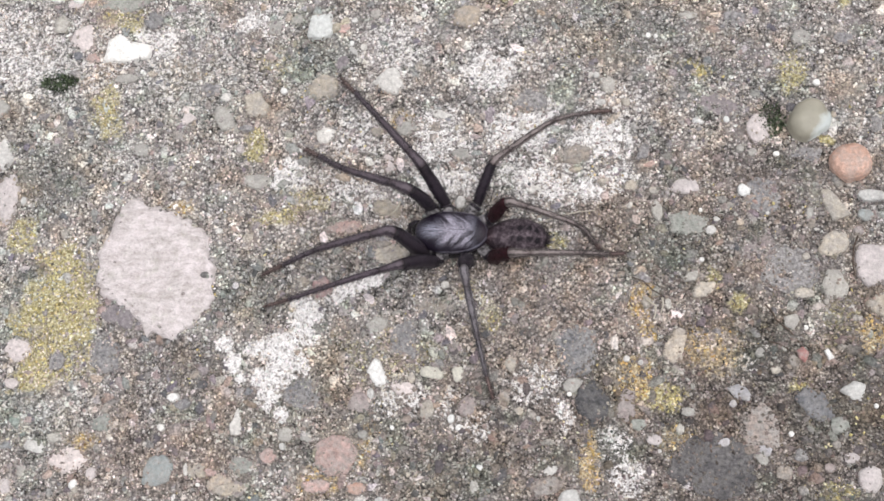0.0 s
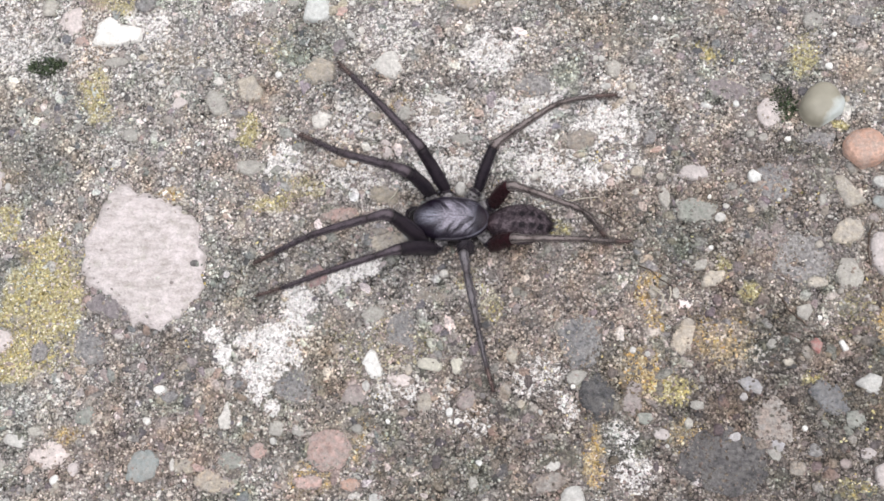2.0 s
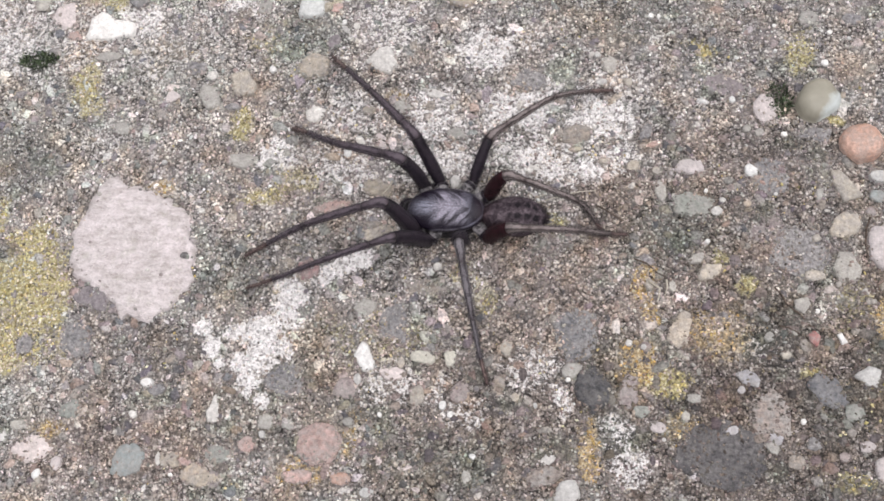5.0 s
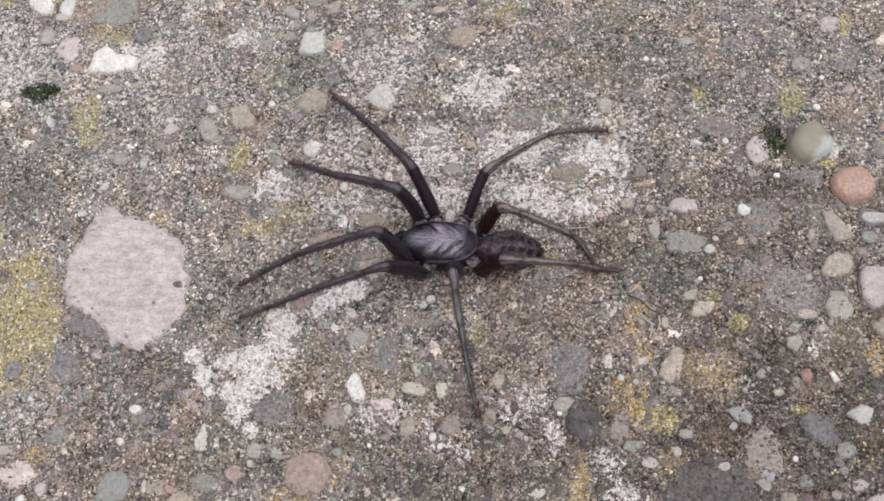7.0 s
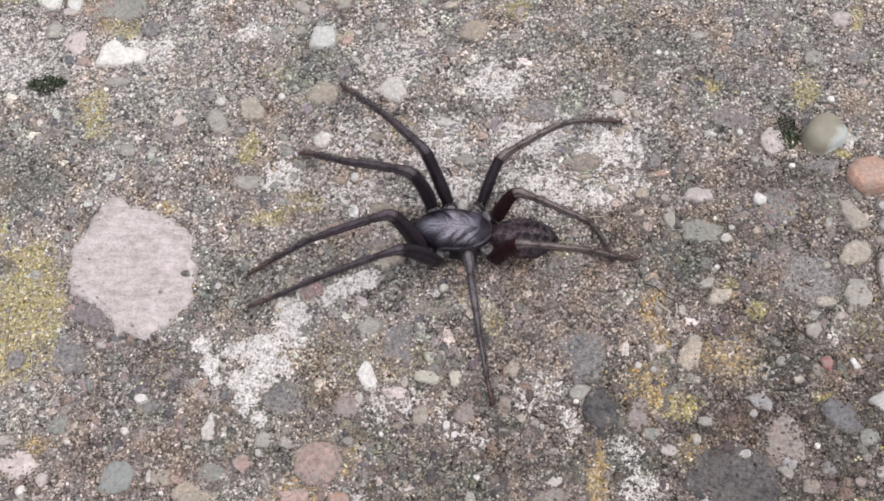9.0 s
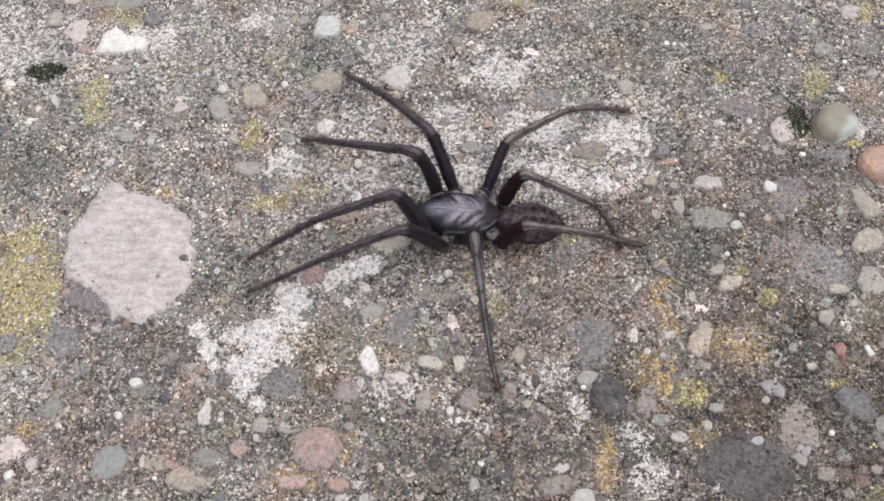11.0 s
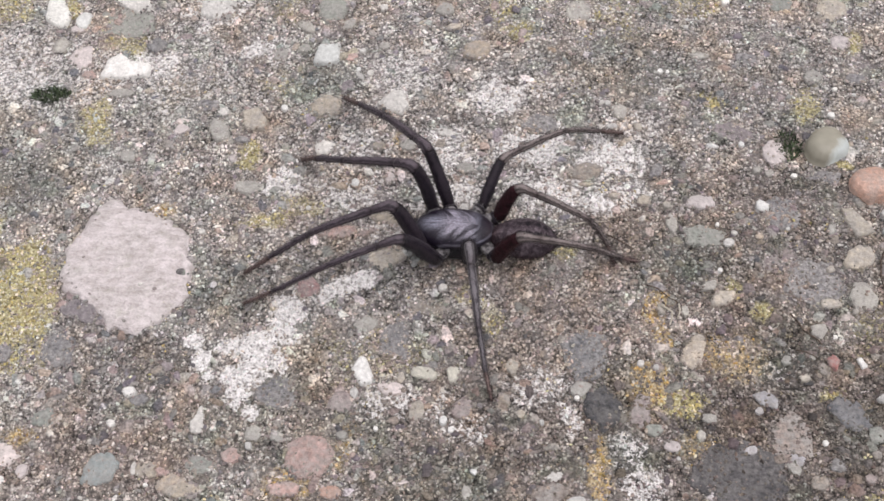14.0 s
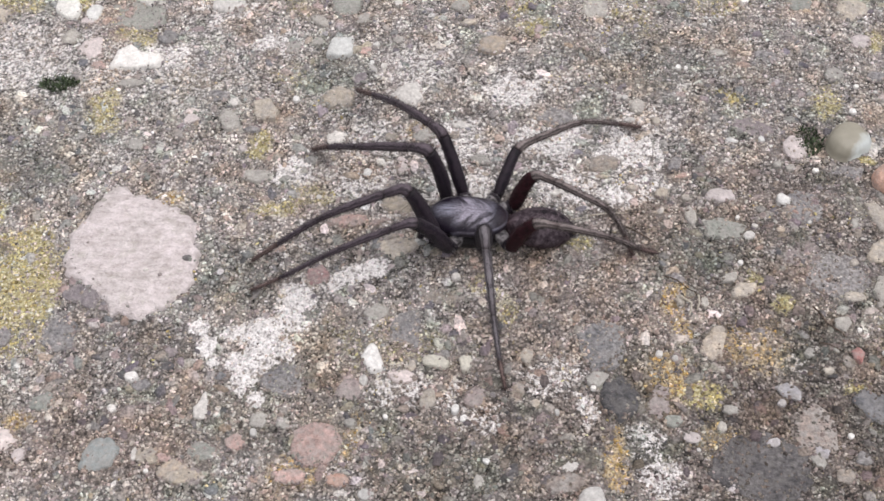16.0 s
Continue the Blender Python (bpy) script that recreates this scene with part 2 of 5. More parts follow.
MOSS = grit_material("dark_moss", (0, (0.022, 0.028, 0.018)), (0.55, (0.066, 0.090, 0.050)), (0.85, (0.13, 0.17, 0.095)), (1, (0.36, 0.37, 0.30)))
STONE = {
    "white": stone_material("white_quartz", (0.82, 0.795, 0.77), (0.72, 0.70, 0.675), 0.55, 0.2, 0.15),
    "chalk": stone_material("chalky_stone", (0.64, 0.615, 0.59), (0.50, 0.48, 0.46), 0.8, 0.25, 0.3),
    "milk": stone_material("milky_stone", (0.74, 0.735, 0.71), (0.62, 0.61, 0.585), 0.7, 0.18, 0.12),
    "pale": stone_material("pale_grey_stone", (0.44, 0.42, 0.385), (0.35, 0.33, 0.30), 0.75, 0.25, 0.65),
    "cream": stone_material("cream_stone", (0.53, 0.47, 0.40), (0.41, 0.36, 0.30), 0.75, 0.3, 0.65),
    "blush": stone_material("pale_pink_stone", (0.65, 0.57, 0.555), (0.57, 0.50, 0.49), 0.8, 0.22, 0.32),
    "flaky": flaky_material(),
    "lilac": stone_material("lilac_grey_stone", (0.50, 0.475, 0.49), (0.40, 0.38, 0.40), 0.75, 0.25),
    "beige": stone_material("beige_stone", (0.50, 0.43, 0.36), (0.40, 0.345, 0.285), 0.8, 0.35, 0.5),
    "ivory": stone_material("ivory_stone", (0.56, 0.54, 0.48), (0.46, 0.44, 0.38), 0.75, 0.2, 0.3),
    "indigo": stone_material("indigo_slate", (0.12, 0.121, 0.132), (0.19, 0.188, 0.195), 0.75, 0.4, 0.3),
    "plum": stone_material("plum_grey_stone", (0.19, 0.165, 0.175), (0.26, 0.225, 0.235), 0.8, 0.4, 0.3),
    "rust": stone_material("rose_brown_stone", (0.34, 0.282, 0.25), (0.29, 0.235, 0.21), 0.8, 0.5, 0.9),
    "tan": stone_material("tan_stone", (0.43, 0.375, 0.31), (0.35, 0.30, 0.24), 0.8, 0.35),
    "sandstone": stone_material("sandstone_pebble", (0.48, 0.395, 0.315), (0.40, 0.325, 0.255), 0.8, 0.3),
    "salmon": stone_material("salmon_pebble", (0.50, 0.33, 0.27), (0.42, 0.25, 0.19), 0.5, 0.3, 0.45),
    "rose": stone_material("rose_granite", (0.50, 0.345, 0.315), (0.42, 0.29, 0.255), 0.75, 0.4, 0.6),
    "maroon": stone_material("maroon_stone", (0.27, 0.165, 0.165), (0.36, 0.245, 0.235), 0.8, 0.45, 0.5),
    "red": stone_material("red_brick_chip", (0.48, 0.22, 0.20), (0.38, 0.17, 0.15), 0.8, 0.35),
    "olive": two_tone_material(),
    "greygreen": stone_material("grey_green_stone", (0.24, 0.25, 0.225), (0.31, 0.315, 0.285), 0.75, 0.35),
    "bluegrey": stone_material("blue_grey_pebble", (0.31, 0.335, 0.33), (0.27, 0.29, 0.285), 0.65, 0.2),
    "slate": stone_material("slate_grey_stone", (0.17, 0.163, 0.172), (0.27, 0.255, 0.25), 0.8, 0.7, 0.35),
    "dark": stone_material("dark_flint", (0.058, 0.055, 0.059), (0.11, 0.104, 0.108), 0.8, 0.6, 0.22),
    "purple": stone_material("purple_brown_stone", (0.25, 0.205, 0.20), (0.33, 0.275, 0.265), 0.8, 0.4),
    "brown": stone_material("brown_stone", (0.25, 0.212, 0.18), (0.31, 0.265, 0.225), 0.8, 0.5, 0.7),
}


# ---- ground ----
def lattice(x, y, size, seed):
    """Smooth noise between 0 and 1 over the plan, in millimetres."""
    table = np.random.RandomState(seed).rand(256, 256)
    u, v = x / size, y / size
    i, j = np.floor(u).astype(int), np.floor(v).astype(int)
    a, b = u - i, v - j
    a, b = a * a * (3 - 2 * a), b * b * (3 - 2 * b)
    c = lambda p, q: table[p % 256, q % 256]
    return (c(i, j) * (1 - a) + c(i + 1, j) * a) * (1 - b) + (c(i, j + 1) * (1 - a) + c(i + 1, j + 1) * a) * b


PATCHES = {"yellow": [], "ochre": [], "white": [], "dark": [], "brown": [], "algae": []}


def patch(kind, x, y, a, b, turn, amount):
    thin = 0.84 if kind == "yellow" and a < 4 else 1.0
    PATCHES[kind].append((x, y, a, b, radians(turn), amount * thin))


patch("yellow", -63.4, -2.5, 4.7, 3.6, -1, 1)
patch("yellow", -64.8, -10.0, 5.7, 5.2, 9, 0.95)
patch("yellow", -67.1, -17.3, 4.8, 4.1, -1, 0.75)
patch("yellow", -60.9, -17.4, 2.9, 3.7, -1, 0.5)
patch("yellow", -59.1, 25.4, 2.4, 3.0, -3, 0.75)
patch("yellow", -57.3, 20.9, 2.0, 1.8, -2, 0.7)
patch("yellow", -32.9, 17.9, 1.7, 2.6, -2, 0.9)
patch("yellow", -56.1, 39.9, 2.0, 1.3, -3, 0.7)
patch("yellow", -71.7, 5.3, 2.0, 1.4, -2, 0.85)
patch("yellow", 38.9, 27.4, 2.0, 1.3, -35, 0.85)
patch("yellow", 52.8, 26.4, 2.3, 3.3, -3, 0.75)
patch("yellow", 57.2, 15.1, 1.3, 0.8, -24, 1.2)
patch("ochre", 28.7, -9.6, 1.6, 2.6, -1, 1.3)
patch("ochre", 29.3, -12.6, 1.2, 1.3, 20, 0.9)
patch("ochre", 29.4, -14.0, 1.5, 1.9, -1, 1.2)
patch("yellow", 39.9, -6.0, 1.5, 1.6, -1, 0.7)
patch("yellow", 43.1, -9.9, 1.3, 1.4, -1, 0.8)
patch("yellow", 31.1, -24.0, 2.7, 2.0, 10, 1.2)
patch("ochre", 28.1, -21.6, 1.8, 2.2, -1, 1.2)
patch("ochre", 38.8, -17.0, 4.1, 3.6, -1, 0.6)
patch("ochre", 28.2, -19.5, 2.5, 1.9, -1, 0.8)
patch("yellow", 51.8, -22.8, 1.8, 1.2, -1, 0.95)
patch("yellow", -29.1, 5.4, 4.6, 1.7, 8, 0.55)
patch("yellow", -24.0, 7.6, 3.9, 2.4, -2, 0.5)
patch("yellow", -29.6, 6.1, 1.1, 0.9, -2, 1)
patch("yellow", 5.6, -11.4, 1.4, 2.8, 9, 0.48)
patch("yellow", 15.6, 0.2, 2.3, 1.3, -2, 0.6)
patch("ochre", -13.5, -32.0, 2.6, 3.8, -0, 0.5)
patch("ochre", -20.4, -36.0, 3.5, 1.9, -0, 0.6)
patch("ochre", 20.1, -33.7, 1.7, 3.8, -0, 0.9)
patch("ochre", -45.3, 7.8, 2.5, 1.1, -2, 0.65)
patch("ochre", 62.3, -15.0, 2.0, 2.2, -1, 0.75)
patch("yellow", 56.1, -37.7, 3.1, 1.4, 0, 0.5)
patch("ochre", -8.5, 20.8, 1.9, 1.7, -2, 0.5)
patch("ochre", -59.5, -30.2, 2.4, 1.3, -0, 0.7)
patch("yellow", -30.5, 32.0, 2.9, 2.8, -3, 0.4)
patch("ochre", 26.0, -22.9, 1.3, 1.7, -1, 0.7)
patch("ochre", 32.4, -30.5, 2.5, 1.8, -0, 0.5)
patch("yellow", 2.1, -7.7, 1.8, 1.8, -1, 0.5)
patch("yellow", 5.8, 47.9, 2.1, 3.6, -2, 0.55)
patch("yellow", 8.6, 42.5, 2.0, 2.1, -1, 0.7)
patch("yellow", -72.4, 3.3, 2.7, 3.1, -0, 0.8)
patch("yellow", 61.4, 38.3, 1.4, 2.3, -1, 0.8)
patch("yellow", -67.7, 48.7, 1.1, 3.4, 25, 0.9)
patch("yellow", -30.0, 49.5, 3.9, 5.0, -2, 0.4)
patch("yellow", -81.0, 49.7, 5.1, 3.9, -2, 0.55)
patch("yellow", -57.1, 41.4, 3.9, 1.5, -1, 0.55)
patch("yellow", 24.6, 45.0, 3.6, 4.1, -1, 0.4)
patch("yellow", 37.4, 47.1, 3.6, 3.0, -2, 0.45)
patch("yellow", -9.3, -18.1, 8.0, 5.3, -1, 0.3)
patch("yellow", 56.9, -12.3, 3.2, 5.1, -1, 0.4)
patch("white", -24.8, -13.1, 1.8, 1.9, -0, 1.05)
patch("white", -12.2, -4.6, 1.8, 0.9, 10, 0.7)
patch("white", -14.5, -5.3, 3.0, 1.2, 16, 1.1)
patch("white", -17.9, -7.1, 3.1, 1.4, 21, 1.15)
patch("white", -23.2, -10.2, 2.4, 2.9, -0, 1.2)
patch("white", -24.8, -8.4, 1.5, 1.3, -0, 0.9)
patch("white", -26.5, -15.0, 2.5, 1.9, -0, 1.15)
patch("white", -23.0, -15.0, 2.0, 1.4, -0, 0.55)
patch("white", -26.9, -17.8, 3.5, 1.9, -0, 1.1)
patch("white", -29.1, -20.6, 3.5, 1.9, 0, 1.05)
patch("white", -29.4, -23.2, 2.1, 1.7, 0, 1.05)
patch("white", -27.1, -26.1, 1.1, 1.2, 0, 1)
patch("white", -36.6, -15.0, 1.7, 1.3, -0, 1.1)
patch("white", -35.2, -18.0, 1.5, 2.3, -0, 1.1)
patch("white", -33.9, -20.3, 1.2, 1.2, 0, 1)
patch("white", -31.9, -15.9, 2.8, 1.3, -0, 1)
patch("white", -28.2, 12.0, 2.1, 1.6, 30, 0.95)
patch("white", -26.2, 14.0, 1.7, 1.0, -20, 0.85)
patch("white", -25.6, 11.4, 2.6, 1.5, 0, 0.6)
patch("white", 11.1, 19.0, 7.6, 3.9, -2, 0.74)
patch("white", 22.1, 16.7, 5.7, 3.9, -2, 0.66)
patch("white", 13.2, 10.1, 6.4, 3.9, -2, 0.70)
patch("white", 20.7, 8.4, 3.5, 2.0, -2, 0.66)
patch("white", 6.6, 28.7, 5.9, 2.9, -3, 0.62)
patch("white", 26.4, -35.7, 3.4, 2.6, 2, 0.5)
patch("white", 25.3, -36.4, 1.1, 0.9, 2, 0.6)
patch("white", 28.1, -35.1, 1.0, 0.9, 2, 0.6)
patch("white", 23.9, -30.9, 2.7, 2.5, 2, 0.5)
patch("white", 16.7, -26.6, 1.6, 3.4, 29, 0.48)
patch("white", -7.5, -23.4, 6.6, 3.9, -1, 0.5)
patch("white", -46.0, 39.4, 3.6, 2.7, -3, 0.35)
patch("white", -31.3, 39.1, 4.4, 4.0, -3, 0.5)
patch("white", -74.3, 33.2, 6.5, 3.9, -31, 0.45)
patch("white", -63.6, 32.7, 17.2, 8.2, -3, 0.36)
patch("white", -45.6, 31.8, 11.9, 7.0, -3, 0.33)
patch("white", 12.0, -21.5, 5.4, 3.7, -1, 0.45)
patch("white", -10.1, 33.0, 6.6, 6.9, -3, 0.4)
patch("white", -2.5, 17.5, 5.5, 6.5, -2, 0.56)
# whitish ground between the legs, painted lighter still to offset the spider's shade
patch("white", -0.5, 10.5, 6.5, 3.2, 0, 0.6)
patch("white", 3.0, -8.6, 4.0, 2.4, 10, 0.4)
patch("white", -11.5, 4.5, 4.0, 3.0, 0, 0.4)
patch("white", -15.5, 18.7, 5.6, 5.7, -2, 0.42)
patch("white", -17.1, 10.2, 5.6, 3.8, -2, 0.45)
patch("white", -54.5, 16.4, 5.9, 2.9, -2, 0.3)
patch("white", -64.1, -24.6, 8.6, 3.6, -1, 0.3)
patch("white", 3.0, -28.6, 3.4, 2.5, -0, 0.4)
patch("white", 25.1, 10.5, 3.5, 2.7, -2, 0.5)
patch("white", 26.2, 22.5, 5.3, 3.7, -3, 0.35)
patch("white", -42.5, 48.6, 5.4, 4.5, -2, 0.5)
patch("white", -50.6, 36.8, 4.2, 2.4, -24, 0.6)
patch("white", -34.7, 39.4, 2.4, 2.4, -1, 0.7)
patch("white", -77.4, 39.7, 6.0, 6.2, -1, 0.4)
patch("white", 8.2, 31.0, 7.2, 3.3, -1, 0.35)
patch("white", -44.3, 40.2, 4.4, 3.1, 50, 0.35)
patch("white", 41.0, -18.8, 5.7, 3.4, -1, 0.3)
patch("dark", 38.3, -34.3, 6.8, 5.1, -0, 1)
patch("dark", 36.0, -33.4, 4.1, 3.7, -0, 0.8)
# broad patches, darker towards the right and near sides of the slab
patch("dark", 49.5, -28.9, 26.4, 18.9, -0, 0.85)
patch("dark", 16.6, -31.2, 21.9, 12.5, -0, 0.6)
patch("dark", 50.9, -1.0, 21.5, 16.6, -2, 0.5)
patch("dark", -14.4, -32.0, 14.1, 9.4, -0, 0.25)
patch("dark", -67.4, 30.0, 3.6, 1.6, -17, 0.9)
patch("dark", -42.0, -17.7, 8.4, 4.1, -1, 0.55)
patch("dark", -54.4, -10.4, 3.3, 1.8, -20, 0.5)
patch("dark", 6.4, -33.3, 12.8, 5.0, -0, 0.5)
patch("dark", -14.0, -4.7, 8.2, 3.6, -1, 0.5)
patch("dark", 34.2, -1.9, 5.9, 4.9, -2, 0.7)
patch("dark", -1.5, -32.9, 7.1, 4.0, 1, 0.5)
patch("dark", 9.4, -29.7, 10.2, 5.6, 0, 0.35)
patch("dark", 55.6, -30.8, 5.1, 4.6, 1, 0.45)
patch("dark", 38.0, -33.8, 8.9, 4.9, -0, 0.6)
patch("dark", 13.4, -11.5, 13.0, 6.6, -1, 0.35)
patch("dark", -33.2, -7.0, 5.6, 4.6, -1, 0.4)
patch("dark", 49.9, 19.2, 2.2, 1.8, -3, 0.9)
patch("dark", -25.3, 33.2, 3.8, 3.0, -3, 0.25)
patch("dark", 53.6, -27.3, 6.4, 3.3, -0, 0.6)
# darker along the near side of the slab
patch("dark", 48.0, -36.0, 16.0, 6.0, 0, 0.7)
patch("dark", 6.0, -38.0, 16.0, 5.0, 0, 0.55)
patch("dark", -38.0, -30.0, 26.0, 11.0, 0, 0.28)
patch("dark", -2.0, -27.0, 17.0, 9.0, 0, 0.4)
patch("dark", 21.0, -20.3, 5.1, 6.0, -1, 0.4)
patch("dark", 28.3, 33.8, 10.7, 5.8, -3, 0.25)
patch("dark", 43.9, 29.2, 13.0, 7.5, -3, 0.25)
patch("dark", -70.9, 11.1, 7.0, 3.9, -2, 0.4)
patch("dark", -6.5, -28.6, 7.0, 3.4, -0, 0.4)
patch("dark", -18.7, 0.0, 5.5, 3.7, -2, 0.3)
patch("dark", 48.6, -15.6, 4.9, 3.4, -1, 0.35)
patch("dark", -0.7, 23.3, 5.5, 1.9, -3, 0.3)
patch("dark", 25.0, 3.6, 6.0, 4.6, 0, 0.5)
patch("brown", 25.0, 3.6, 7.0, 5.0, 0, 0.5)
patch("brown", 45.7, -23.9, 28.4, 21.6, -1, 0.5)
patch("brown", 8.1, -28.7, 25.6, 13.5, -0, 0.4)
patch("brown", 12.6, -11.5, 14.7, 8.8, -1, 0.4)
patch("brown", 46.4, -27.3, 4.8, 4.5, -0, 0.3)
patch("brown", 42.1, -12.1, 12.4, 6.9, -1, 0.4)
patch("brown", 25.2, -18.6, 6.7, 7.7, -1, 0.5)
patch("brown", -30.5, 18.3, 8.6, 5.8, -2, 0.2)
patch("brown", -15.4, 14.9, 5.6, 3.8, -2, 0.3)
patch("brown", -3.1, -22.6, 4.4, 2.6, -1, 0.6)
patch("brown", 4.7, -29.5, 12.9, 7.6, -0, 0.4)
patch("brown", -20.6, 3.8, 8.3, 3.7, -2, 0.25)
patch("brown", 45.5, 6.2, 13.4, 8.0, -2, 0.35)
patch("brown", -44.8, -33.6, 16.0, 6.4, -0, 0.5)
patch("brown", -20.0, -24.0, 22.0, 9.0, 0, 0.35)
patch("brown", 57.3, -30.6, 6.3, 7.3, -0, 0.4)
patch("algae", 23.9, -30.9, 2.8, 2.7, 2, 1)
patch("algae", -67.7, 19.8, 12.1, 9.0, -2, 0.4)
patch("algae", -70.9, 11.1, 9.0, 4.9, -2, 0.4)
patch("algae", 33.3, -1.4, 6.8, 5.3, -2, 0.6)
patch("algae", -23.3, 31.7, 6.7, 5.9, -3, 0.7)
patch("algae", -71.3, -8.0, 5.9, 5.7, -1, 0.6)
patch("algae", -69.7, -26.4, 7.7, 4.5, -0, 0.6)
patch("algae", -34.2, -6.9, 6.5, 4.6, -1, 0.5)
patch("algae", -21.8, -18.9, 6.3, 5.3, -1, 0.5)
patch("algae", -0.4, -35.4, 7.7, 4.2, -0, 0.6)
patch("algae", -13.5, -28.5, 7.1, 4.3, -0, 0.5)
patch("algae", 26.5, 33.9, 11.6, 5.8, -3, 0.3)
patch("algae", 48.6, -15.6, 7.3, 5.1, -1, 0.5)
patch("algae", -42.4, 26.7, 8.8, 6.0, -3, 0.4)
patch("algae", 56.0, -27.3, 5.6, 4.1, -0, 0.6)
patch("algae", -28.7, -28.4, 7.2, 5.2, -0, 0.5)
patch("algae", 24.3, -22.9, 4.2, 5.1, -1, 0.6)


def cover(kind, x, y):
    """How much of a growth, stain or darker patch lies at places of the plan, with a ragged edge."""
    edge = 0.55 * lattice(x, y, 2.6, 5) + 0.35 * lattice(x, y, 1.1, 6) + 0.3 * lattice(x, y, 5.5, 7) + 0.25 * lattice(x, y, 0.6, 8)
    most = np.zeros_like(x)
    for cx, cy, a, b, turn, amount in PATCHES[kind]:
        u = ((x - cx) * math.cos(turn) + (y - cy) * math.sin(turn)) / a
        v = (-(x - cx) * math.sin(turn) + (y - cy) * math.cos(turn)) / b
        r = np.sqrt(u * u + v * v) + 1.35 * (edge - 0.70)
        most = np.maximum(most, amount * np.clip(1.75 - 1.15 * r, 0, 1))
    return most


def relief(x, y):
    """Height of the worn cement in millimetres."""
    near = np.exp(-((x / 160) ** 2 + (y / 120) ** 2) ** 2)
    h = 0.55 * (lattice(x, y, 9.0, 11) - 0.5) + 0.40 * (lattice(x, y, 3.4, 12) - 0.5)
    h += 0.34 * (lattice(x, y, 1.5, 13) - 0.5) + 0.42 * (lattice(x, y, 0.75, 14) - 0.5)
    return h * near - 0.25


def mesh_of(name, verts, faces, mat, smooth=True):
    me = bpy.data.meshes.new(name)
    me.from_pydata(verts, [], faces)
    me.materials.append(mat)
    if smooth:
        me.shade_smooth()
    return me


def part(name, me, parent, label=""):
    ob = new(name, me)
    ob.parent = parent
    if label:
        ob["label"] = label
    return ob


def lay_stains(me, x, y):
    one = np.ones_like(x)
    for name, kinds in (("stain", ("yellow", "white", "dark")), ("tone", ("brown", "algae", "ochre"))):
        layer = me.color_attributes.new(name, "FLOAT_COLOR", "POINT")
        layer.data.foreach_set("color", np.stack([*(cover(kind, x, y) for kind in kinds), one], 1).astype(np.float32).ravel())


def build_ground():
    far = [0.6 * 1.55 ** k for k in range(25)]
    xs = np.concatenate([[-100 - 2 * d for d in far[::-1]], np.arange(-100, 80.2, 0.35), [80 + 2 * d for d in far]])
    ys = np.concatenate([[-60 - 2 * d for d in far[::-1]], np.arange(-60, 70.2, 0.35), [70 + 2 * d for d in far]])
    gx, gy = np.meshgrid(xs, ys)
    x, y = gx.ravel(), gy.ravel()
    z = relief(x, y) + 0.12 * np.minimum(cover("white", x, y), 1) * lattice(x, y, 1.0, 21)
    w, h = len(xs), len(ys)
    k = (np.arange(h - 1)[:, None] * w + np.arange(w - 1)[None, :]).ravel()
    quads = np.stack([k, k + 1, k + w + 1, k + w], 1)
    me = bpy.data.meshes.new("ground")
    me.vertices.add(len(x))
    me.vertices.foreach_set("co", (np.stack([x, y, z], 1) * MM).ravel())
    me.loops.add(4 * len(quads))
    me.loops.foreach_set("vertex_index", quads.ravel().astype(np.int32))
    me.polygons.add(len(quads))
    me.polygons.foreach_set("loop_start", np.arange(0, 4 * len(quads), 4, dtype=np.int32))
    me.update(calc_edges=True)
    me.shade_smooth()
    lay_stains(me, x, y)
    me.materials.append(CONCRETE)
    return tagged(new("ground", me), "weathered grey exposed-aggregate concrete slab with lichen stains", "ground", kind="structure")


ground = build_ground()


